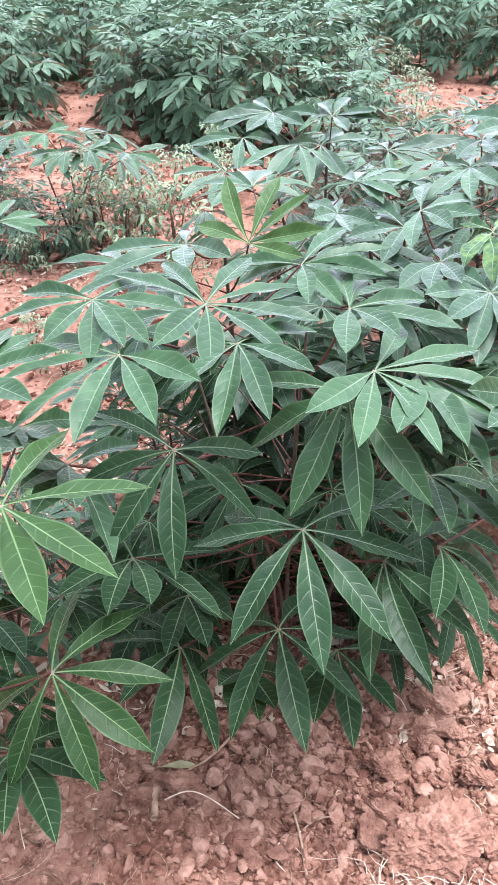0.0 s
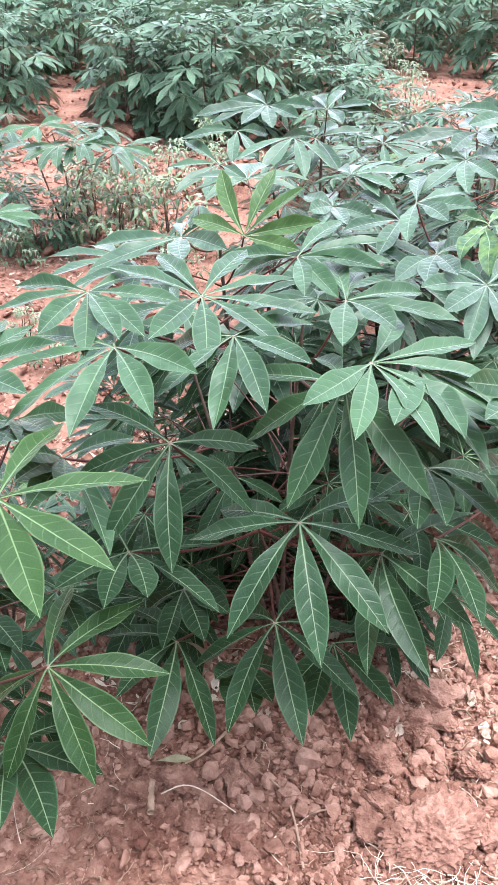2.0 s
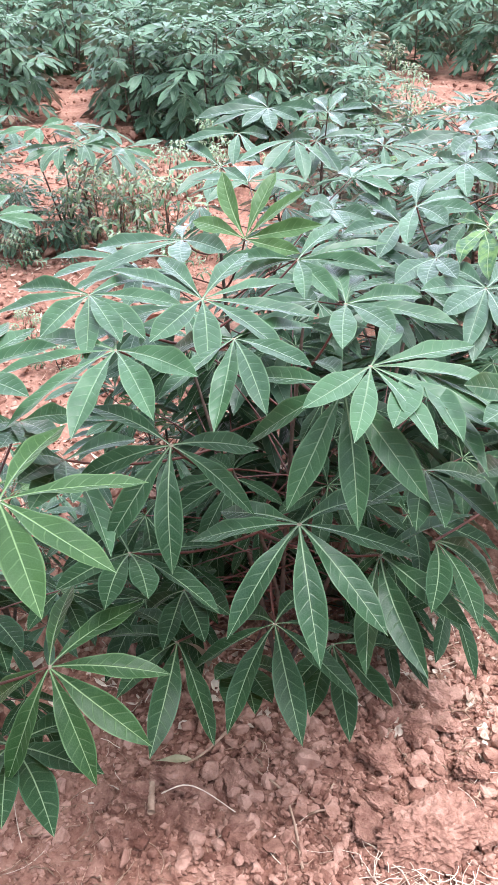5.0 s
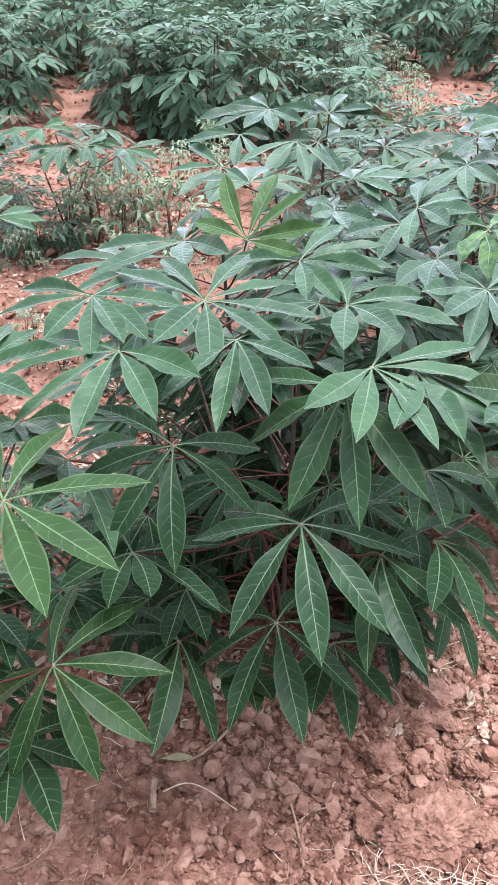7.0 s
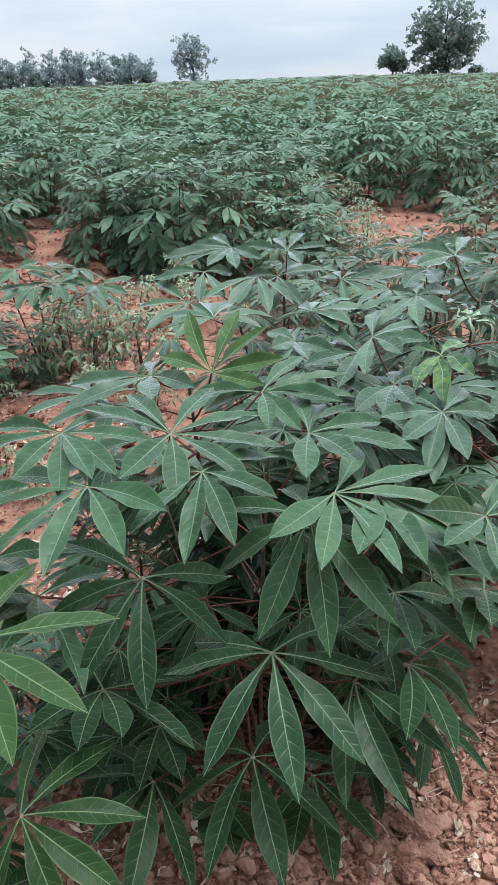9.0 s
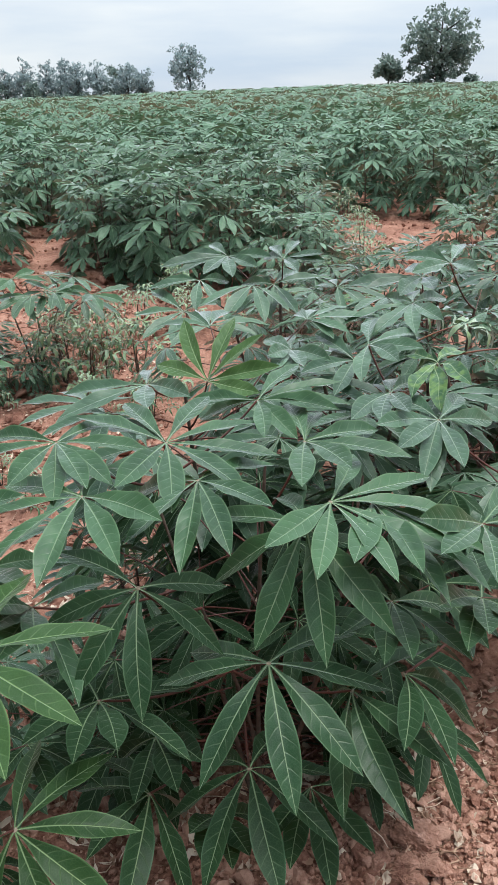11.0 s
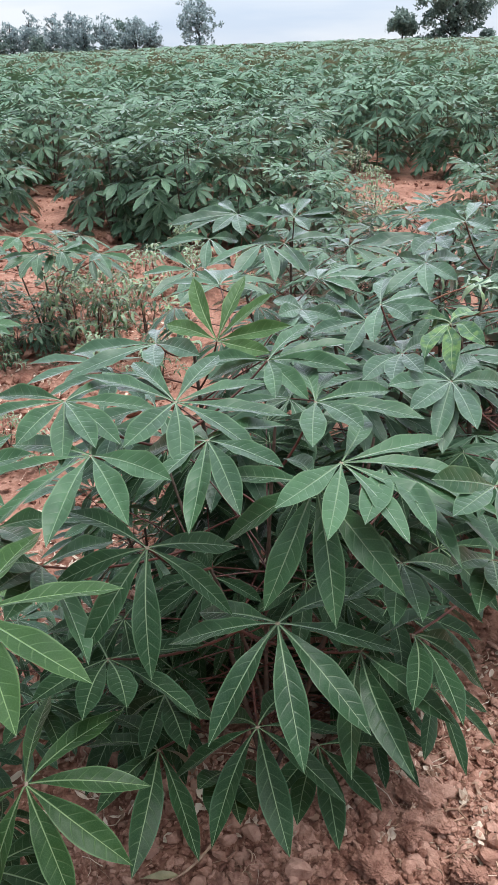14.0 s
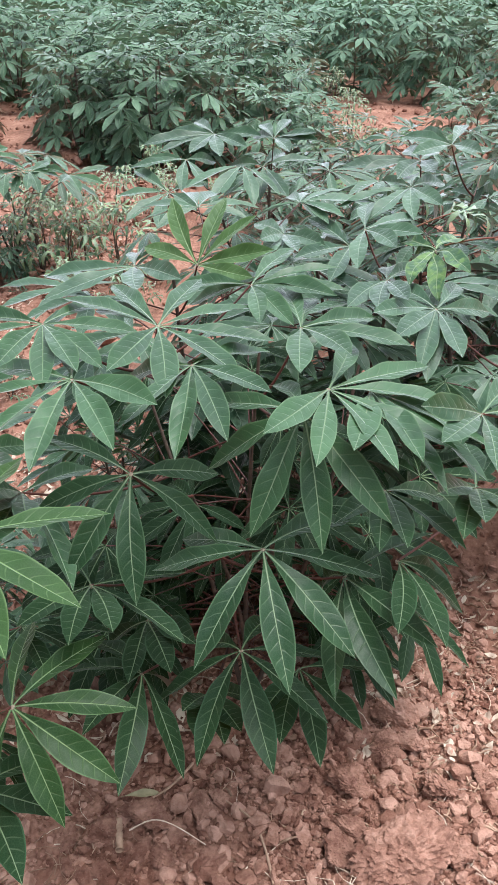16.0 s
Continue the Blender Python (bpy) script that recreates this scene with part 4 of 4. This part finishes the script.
placed_leaf(mid, (0.188, 2.531, 0.937), 20, 195, ((-173, 17.9, 100, 5, -33), (-3, 18.1, 100, 2, 0), (30, 18.4, 100, 5, 15), (33, 17.9, 100, -2, 24), (144, 18, 100, 1, 27), (175, 18.2, 100, -3, 0)), SHEENED, 32)
placed_leaf(mid, (-0.003, 2.756, 0.912), 10, 225, ((-176, 21, 100, 2, -21), (-128, 24.8, 100, -1, -15), (-110, 21.3, 100, 3, -15), (-68, 20.9, 100, -2, -30), (-40, 21.1, 100, 3, 0), (-14, 20.9, 100, 0, 27), (5, 20.8, 100, -4, 24), (155, 20.9, 100, 1, -18)), SHEENED, 33)
placed_leaf(midr, (0.498, 1.889, 0.931), 5, 195, ((-178, 19.5, 100, 10, -48), (-94, 19.6, 100, 8, -12), (-57, 19.6, 100, 9, -15), (-24, 19.5, 100, 7, 0), (-4, 19.3, 100, -1, 27), (126, 19.4, 100, 11, 48), (155, 19.6, 100, 6, 0)), SHEENED, 34)
placed_leaf(midr, (0.566, 2.111, 0.952), 5, 225, ((-139, 21.8, 100, 3, -15), (-110, 19.5, 100, -1, -21), (-74, 19.4, 100, -1, -21), (-47, 19.4, 100, -6, 18), (108, 19.3, 100, 7, 30), (136, 19.5, 100, 5, -21)), SHEENED, 35)
placed_leaf(midr, (0.610, 1.982, 1.015), 5, 255, ((-120, 17.9, 100, -5, -39), (-66, 17.8, 100, -9, 42), (82, 18, 100, -2, 0), (119, 17.9, 100, 3, -36), (138, 17.8, 100, 5, -27)), SHEENED, 36)
placed_leaf(backb, (0.177, 1.769, 0.848), 5, 165, ((-162, 17.9, 100, 4, 0), (-143, 17.8, 100, 3, -33), (-5, 17.8, 100, -12, -51), (-2, 17.9, 100, -1, -18), (14, 18.1, 100, 2, 0), (22, 18, 100, -2, 6), (43, 18, 100, -3, 36)), SHEENED, 37)
placed_leaf(backb, (0.326, 1.686, 0.843), 10, 0, ((10, 19.6, 100, 7, -39), (12, 19.4, 100, 16, -60), (25, 19.9, 100, -1, -27), (133, 19.2, 100, 3, -24), (161, 19.6, 100, 10, 0)), SHEENED, 38)
placed_leaf(backb, (0.351, 1.645, 0.893), 10, 180, ((-14, 18.4, 100, 7, 0), (13, 18, 100, -2, 21), (35, 17.8, 100, -5, 27), (123, 17.8, 100, 7, 24), (169, 18.1, 100, -3, 0)), SHEENED, 39)
placed_leaf(backb, (0.373, 1.462, 0.839), 5, 120, ((-154, 17.8, 100, 5, 36), (-131, 17.8, 100, 5, 0), (26, 18.2, 100, 2, -24), (45, 18.1, 100, 2, 0), (63, 17.9, 100, -3, 18)), SHEENED, 40)
placed_leaf(rightback, (0.503, 1.602, 0.858), 15, 165, ((-153, 18, 100, 16, -57), (-149, 18.3, 100, -1, -27), (-19, 17.6, 100, 1, -24), (3, 18.4, 100, 13, 0), (26, 17.7, 100, 1, 21), (161, 18, 100, 7, 36)), MOTTLED, 41)
placed_leaf(midl, (-1.039, 3.560, 0.689), 5, 315, ((-144, 17.9, 100, 4, -21), (-120, 18, 100, 7, 0), (-9, 17.9, 100, 11, 21), (24, 18.2, 100, 1, 27), (155, 18.9, 100, 8, -15)), LEAF, 42)
placed_leaf(midl, (-0.933, 3.472, 0.627), 10, 345, ((-177, 19.5, 100, 16, 0), (-154, 19.2, 100, 12, 0), (1, 19.6, 100, 22, 0), (103, 19.4, 100, 17, -21), (154, 19.5, 100, 16, -6)), LEAF, 43)
placed_leaf(midl, (-0.856, 3.594, 0.612), 15, 345, ((-156, 19.3, 100, 5, 0), (-140, 19.4, 100, 7, 0), (-19, 19.4, 100, 11, 30), (2, 19.9, 100, -2, 18), (74, 19.8, 100, 2, -18)), LEAF, 44)
placed_leaf(midl, (-0.688, 3.628, 0.592), 5, 285, ((-105, 19.4, 100, -8, -21), (-81, 19.8, 100, 6, 0), (-43, 19.7, 100, 3, 15), (14, 20, 100, -4, 12), (123, 19.4, 100, 2, -27)), LEAF, 45)
placed_leaf(left, (-0.378, 1.019, 0.693), 20, 60, ((-78, 17.8, 100, 5, 39), (114, 17.8, 100, -8, -36), (128, 18, 100, -3, 0), (142, 17.8, 100, -2, 0), (154, 17.7, 100, -9, 36)), LEAF, 46)
placed_leaf(left, (-0.410, 0.802, 0.466), 25, 90, ((-97, 17.8, 100, 13, 45), (95, 18.1, 100, 9, 0), (122, 18.2, 100, 11, 0), (129, 17.7, 100, 3, 9)), OLD_SHADED, 47)
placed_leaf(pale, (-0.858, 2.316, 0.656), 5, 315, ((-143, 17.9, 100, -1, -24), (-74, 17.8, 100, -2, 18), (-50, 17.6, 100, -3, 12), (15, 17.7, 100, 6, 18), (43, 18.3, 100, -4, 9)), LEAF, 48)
placed_leaf(front, (-0.098, 0.922, 0.412), 35, 150, ((-152, 17.9, 100, 14, 48), (-90, 17.9, 100, 15, -48), (28, 17.8, 100, 5, -18), (49, 18.2, 100, 11, 0), (67, 18, 100, 7, 0)), OLD_SHADED, 49)
placed_leaf(front, (0.008, 0.845, 0.311), 35, 60, ((-95, 17.8, 100, 10, 42), (102, 17.8, 100, -6, -12), (111, 18.2, 100, 3, 0), (126, 18.2, 100, 3, 3), (133, 17.8, 100, -4, 27)), OLD_SHADED, 50)
fill_leaves(front, 72, 0.15, 0.8, 1, (0.7, 0.98), kinds=OLD_SHADED_PAIRS, avoid=-1.57)
fill_leaves(front, 6, 0.1, 0.3, 31, (0.7, 0.9), kinds=OLD_SHADED_PAIRS, avoid=-1.0)
fill_leaves(left, 22, 0.2, 0.8, 2, (0.6, 0.85), kinds=OLD_SHADED_PAIRS, avoid=-0.9)
fill_leaves(right, 5, 0.35, 0.85, 3, (0.7, 0.95), kinds=OLD_SHADED_PAIRS, avoid=-1.9)
fill_leaves(back, 30, 0.3, 0.9, 4, (0.85, 1.1))
fill_leaves(backb, 44, 0.3, 0.85, 5, (0.8, 1.05))
fill_leaves(rightback, 34, 0.3, 0.85, 6, (0.8, 1.05))
fill_leaves(mid, 42, 0.2, 0.82, 7, (0.75, 0.98))
fill_leaves(midr, 60, 0.15, 0.85, 8, (0.8, 1.0))
fill_leaves(midr, 14, 0.75, 0.98, 18, (0.6, 0.85))
fill_leaves({"ob": midl["ob"], "stems": midl["stems"][:2]}, 11, 0.62, 0.95, 9, (0.75, 1.0))
# crinkled pale leaves beside the mottled one
for i, (x, y, z, way) in enumerate(((0.47, 1.85, 0.82, 0.0), (0.56, 1.74, 0.83, -0.5), (0.36, 1.92, 0.83, 0.3))):
    hang_leaf(rightback["ob"], [CURLED[k] for k in (0, 2, 3)], i, Vector((x, y, z)) - rightback["ob"].location, way, 0.1, 1.15)
for x, y, s in ((0.55, 3.3, 0.75), (1.0, 3.9, 0.8), (0.3, 3.9, 0.6), (0.6, 4.5, 0.6), (0.9, 4.6, 0.65), (0.3, 4.6, 0.55), (-1.3, 3.75, 0.42), (-1.52, 4.2, 0.45), (-1.05, 3.85, 0.36), (-0.22, 1.5, 0.6), (-0.56, 1.22, 0.5)):
    copy_thing(NEAR[int(rng.integers(0, 4))], Matrix.Translation((x, y, float(ground_z(x, y)))) @ Matrix.Rotation(rng.uniform(0, 6.28), 4, "Z") @ Matrix.Scale(s, 4))


# ---------------------------------------------------------------- clods, crumbs and dry litter on the soil
def rock_shape(seed, subdivisions, fine=0.06, cut=(0.34, 0.72)):
    """A broken lump: a ball cut by planes at these shares of its radius, with a rough skin."""
    rng = np.random.default_rng(seed)
    bm = bmesh.new()
    bmesh.ops.create_icosphere(bm, subdivisions=subdivisions, radius=1)
    v = np.array([tuple(p.co) for p in bm.verts])
    f = np.array([[p.index for p in t.verts] for t in bm.faces])
    bm.free()
    reach = np.ones(len(v))
    for _ in range(9):
        d = rng.normal(size=3)
        d /= np.linalg.norm(d)
        reach = np.minimum(reach, rng.uniform(*cut) / np.maximum(v @ d, 0.05))
    v = v * reach[:, None]
    v = v / np.abs(v).max(axis=0)
    if subdivisions > 2:
        off = Vector(rng.uniform(0, 50, 3))
        k = np.array([1 + fine * noise.fractal(Vector(p) * 3 + off, 0.7, 2.2, 4) + 0.55 * fine * noise.fractal(Vector(p) * 11 + off, 0.4, 2.2, 3) for p in v])
        v = v * k[:, None]
    return v, f


CHIPS = [rock_shape(i, 1) for i in range(8)]
CRUMBS = [rock_shape(20 + i, 2) for i in range(8)]
LUMPS = [rock_shape(40 + i, 5, 0.12 if i % 2 else 0.20, (0.7, 1.0) if i == 2 else (0.34, 0.72)) for i in range(6)]


def scatter(shapes, count, xr, yr, sizes, seed):
    rng = np.random.default_rng(seed)
    V, F, o = [], [], 0
    for _ in range(count):
        x, y = rng.uniform(*xr), rng.uniform(*yr)
        s = sizes[0] * (sizes[1] / sizes[0]) ** (rng.uniform() ** 1.7)
        v, f = shapes[int(rng.integers(0, len(shapes)))]
        m = np.array(Euler(rng.uniform(0, 6.28, 3)).to_matrix())
        p = (v * rng.uniform(0.45, 1.5, 3)) @ m.T * s * np.array((1, 1, 0.75))
        V.append(p + np.array((x, y, floor_at(x, y) + s * rng.uniform(0.1, 0.9))))
        F.append(f + o)
        o += len(v)
    return np.concatenate(V), np.concatenate(F)


v, f = joined([scatter(CHIPS, 11500, (0.08, 0.66), (0.56, 1.3), (0.003, 0.0095), 1), scatter(CHIPS, 4000, (-0.44, 0.08), (0.56, 1.3), (0.003, 0.008), 21), scatter(CHIPS, 3000, (-0.4, 1.1), (1.25, 2.6), (0.004, 0.018), 7), scatter(CHIPS, 2000, (-2.8, 2.6), (4.0, 9.0), (0.008, 0.03), 2), scatter(CHIPS, 4500, (-1.9, -0.3), (1.3, 6.0), (0.007, 0.024), 12)])
tagged(put("soil_crumbs", fast_mesh("soil_crumbs", v, f, CRUMB, shade=False)), "small loose crumbs of dry red soil", "soil crumbs", kind="stuff")
v, f = joined([scatter(CRUMBS, 1100, (0.08, 0.62), (0.57, 1.2), (0.005, 0.017), 3), scatter(CRUMBS, 500, (-0.2, 0.08), (0.57, 1.2), (0.005, 0.015), 23), scatter(CRUMBS, 500, (-2.8, 2.6), (2.0, 9.0), (0.012, 0.05), 4)])
tagged(put("soil_lumps", fast_mesh("soil_lumps", v, f, CRUMB, shade=False)), "angular lumps of dry red soil", "soil lumps", kind="stuff")

# the larger lumps, one by one
PIECES = [fast_mesh("soil_lump", v, f, CRUMB, shade=False) for v, f in CRUMBS]
rng = np.random.default_rng(8)
for i in range(290):
    x, y, s = rng.uniform(-0.45, 0.75), rng.uniform(0.55, 1.3), 0.010 * 2.6 ** (rng.uniform() ** 2.0)
    put("soil_lump", PIECES[i % len(PIECES)], ground, Matrix.Translation((x, y, floor_at(x, y) + 0.2 * s)) @ Euler(rng.uniform(0, 6.28, 3)).to_matrix().to_4x4() @ Matrix.Diagonal((*(s * rng.uniform(0.6, 1.4, 3)), 1)))

LUMP_MESH = [fast_mesh("soil_clod", v, f, CLOD, shade=False) for v, f in LUMPS]


def clod(x, y, rx, ry, rz, turn, kind, label="dry crumbling clod of red soil"):
    ob = tagged(new("soil_clod", LUMP_MESH[kind % len(LUMP_MESH)]), label, "soil clod", "clods on the soil")
    ob.matrix_basis = Matrix.Translation((x, y, floor_at(x, y) + rz * 0.55)) @ Matrix.Rotation(turn, 4, "Z") @ Matrix.Diagonal((rx, ry, rz, 1))


for i, (x, y, rx, ry) in enumerate(((0.287, 0.873, 0.052, 0.042), (0.244, 0.743, 0.035, 0.043), (0.348, 0.727, 0.095, 0.066), (0.389, 1.056, 0.06, 0.047), (0.357, 0.954, 0.032, 0.034), (0.413, 0.985, 0.029, 0.031), (0.465, 0.869, 0.031, 0.043), (0.188, 0.874, 0.022, 0.015), (0.212, 0.901, 0.018, 0.015), (0.258, 0.793, 0.047, 0.031), (0.375, 0.811, 0.032, 0.026), (0.455, 0.732, 0.031, 0.029), (0.208, 0.836, 0.013, 0.011), (0.235, 0.839, 0.011, 0.009), (0.26, 0.841, 0.013, 0.009), (0.31, 0.994, 0.031, 0.022), (0.335, 1.061, 0.024, 0.021))):
    clod(x, y, rx, ry, 0.8 * min(rx, ry), 0.9 * math.sin(i * 1.3), i)
for i, (x, y, rx, ry) in enumerate(((-0.197, 0.787, 0.042, 0.033), (-0.254, 0.779, 0.026, 0.028), (-0.245, 0.734, 0.023, 0.017), (-0.104, 0.816, 0.064, 0.037), (-0.054, 0.795, 0.032, 0.022), (-0.08, 0.742, 0.026, 0.02), (-0.077, 0.715, 0.02, 0.015), (-0.009, 0.839, 0.028, 0.043), (0.008, 0.741, 0.026, 0.034), (-0.207, 0.698, 0.025, 0.023), (-0.238, 0.656, 0.024, 0.018), (-0.184, 0.715, 0.018, 0.017), (-0.016, 0.647, 0.025, 0.017), (-0.127, 0.746, 0.046, 0.021), (0.026, 0.684, 0.025, 0.018), (-0.26, 0.64, 0.015, 0.012))):
    clod(x, y, rx, ry, 0.7 * min(rx, ry), 0.9 * math.sin(i * 2.1), i + 3)
for i, (x, y, r) in enumerate(((0.36, 0.99, 0.042), (0.33, 1.05, 0.03), (0.41, 1.08, 0.034), (0.45, 0.98, 0.026), (0.02, 0.86, 0.03), (0.12, 0.88, 0.022), (0.5, 1.12, 0.03), (0.55, 0.9, 0.035))):
    clod(x, y, r * 0.85, r * 0.7, r * 0.55, i * 2.1, i + 3)


def strand(rng, x, y, length, radius, lift=0.004):
    a = rng.uniform(0, 6.28)
    bend = rng.uniform(-1.2, 1.2)
    pts = []
    for i in range(6):
        k = i / 5
        h = a + bend * k
        px, py = x + length * k * math.cos(h), y + length * k * math.sin(h)
        pts.append((px, py, floor_at(px, py) + lift + radius + 0.006 * math.sin(3 * k + a)))
    return tube(pts, np.linspace(radius, radius * 0.5, 6), 4)


def litter(name, label, spots, seed, lengths, radii, mat):
    rng = np.random.default_rng(seed)
    out = []
    for count, x0, x1, y0, y1, lift in spots:
        for _ in range(count):
            out.append(strand(rng, rng.uniform(x0, x1), rng.uniform(y0, y1), rng.uniform(*lengths), rng.uniform(*radii), rng.uniform(0.001, lift)))
    v, f = joined(out)
    tagged(put(name, fast_mesh(name, v, f, mat)), label, "dry straw", kind="stuff")


litter("straw", "pale dry straw and grass roots on the soil", ((210, 0.22, 0.56, 0.54, 0.67, 0.03), (60, 0.38, 1.0, 0.75, 1.5, 0.012), (26, -0.45, 0.4, 0.55, 1.0, 0.012), (320, -0.8, 0.5, 1.0, 2.2, 0.02), (420, -1.8, 1.8, 1.3, 6.5, 0.02)), 5, (0.03, 0.11), (0.0006, 0.0015), STRAW)
litter("wood_shreds", "short brown shreds of dead stalk on the soil", ((520, 0.34, 0.9, 0.72, 1.5, 0.014), (60, -0.4, 0.36, 0.6, 0.95, 0.008), (700, -1.5, -0.2, 0.9, 4.5, 0.02)), 15, (0.012, 0.05), (0.0010, 0.0030), TWIG)
litter("fine_roots", "thin brown dead roots on the soil", ((110, -0.45, 0.9, 0.55, 1.35, 0.01), (60, -0.4, -0.05, 0.58, 0.8, 0.01)), 6, (0.02, 0.10), (0.0005, 0.0011), TWIG)


def flakes(spots, seed):
    """Torn bits of dry leaf, bent along the middle."""
    rng = np.random.default_rng(seed)
    V, F, o = [], [], 0
    for count, x0, x1, y0, y1 in spots:
        for _ in range(count):
            x, y = rng.uniform(x0, x1), rng.uniform(y0, y1)
            long, wide, bend = rng.uniform(0.012, 0.045), rng.uniform(0.003, 0.010), rng.uniform(0.1, 0.5)
            p = np.array([(-0.5 * long, 0, bend * wide), (-0.1 * long, wide, 0), (-0.1 * long, 0, -bend * wide), (-0.1 * long, -wide, 0), (0.5 * long, 0.2 * wide, bend * long * 0.5), (0.3 * long, wide, 0), (0.3 * long, -wide, 0)])
            turn = np.array(Euler((rng.uniform(-0.6, 0.6), rng.uniform(-0.6, 0.6), rng.uniform(0, 6.28))).to_matrix())
            V.append(p @ turn.T + np.array((x, y, floor_at(x, y) + rng.uniform(0.004, 0.016))))
            F += [(o, o + 2, o + 1), (o, o + 3, o + 2), (o + 1, o + 2, o + 5), (o + 2, o + 4, o + 5), (o + 2, o + 3, o + 6), (o + 2, o + 6, o + 4)]
            o += 7
    return np.concatenate(V), np.array(F)


v, f = flakes(((1500, -0.75, 0.45, 0.95, 2.3), (260, 0.4, 0.95, 0.9, 1.5), (500, -1.6, -0.3, 2.3, 5.0)), 33)
tagged(put("leaf_litter", fast_mesh("leaf_litter", v, f, LITTER, shade=False)), "pale curled bits of dry leaf lying on the soil", "leaf litter", kind="stuff")


def twig(label, pts, r0, r1, name="twig"):
    line = []
    for (x, y, h) in pts:
        line.append(Vector((x, y, floor_at(x, y) + h)))
    n = 12
    rad = [(r0 + (r1 - r0) * i / n) * (1 + 0.15 * math.sin(i * 2.3)) for i in range(n + 1)]
    out = []
    for i in range(n + 1):
        k = i / n * (len(line) - 1)
        j = min(int(k), len(line) - 2)
        a, b, c, d, u = line[max(j - 1, 0)], line[j], line[j + 1], line[min(j + 2, len(line) - 1)], k - j
        out.append(0.5 * (2 * b + (c - a) * u + (2 * a - 5 * b + 4 * c - d) * u * u + (3 * b - a - 3 * c + d) * u ** 3))
    v, f = tube(out, rad, 7)
    tagged(put(name, fast_mesh(name, v, f, TWIG if name == "twig" else STRAW)), label, "twig", "twigs on the soil")


twig("short broken brown stick among clods", ((-0.163, 0.805, 0.028), (-0.155, 0.745, 0.026)), 0.006, 0.0075)
twig("thin bent dry root lying on soil", ((0.02, 0.86, 0.012), (0.083, 0.812, 0.016), (0.108, 0.75, 0.014), (0.123, 0.66, 0.012)), 0.0018, 0.0026)
twig("forked dry twig under the leaves", ((-0.03, 0.925, 0.02), (-0.075, 0.87, 0.018), (-0.14, 0.84, 0.016)), 0.0032, 0.0015)
twig("pale dry stalk across the clods", ((-0.14, 0.775, 0.042), (-0.10, 0.79, 0.048), (-0.06, 0.785, 0.045), (0.0, 0.755, 0.03)), 0.0014, 0.0009, "stalk")

rng = np.random.default_rng(9)
v, f, a, r = lobe(0.15, 0.075, 4, rng, cols=4, width=0.11)
tagged(put("dead_leaf", fast_mesh("dead_leaf", v, f, DEAD_LEAF, {"vein": a, "rel": r}), None, Matrix.Translation((-0.165, 0.855, floor_at(-0.165, 0.855) + 0.02))), "curled grey-green fallen leaf on soil", "leaf")
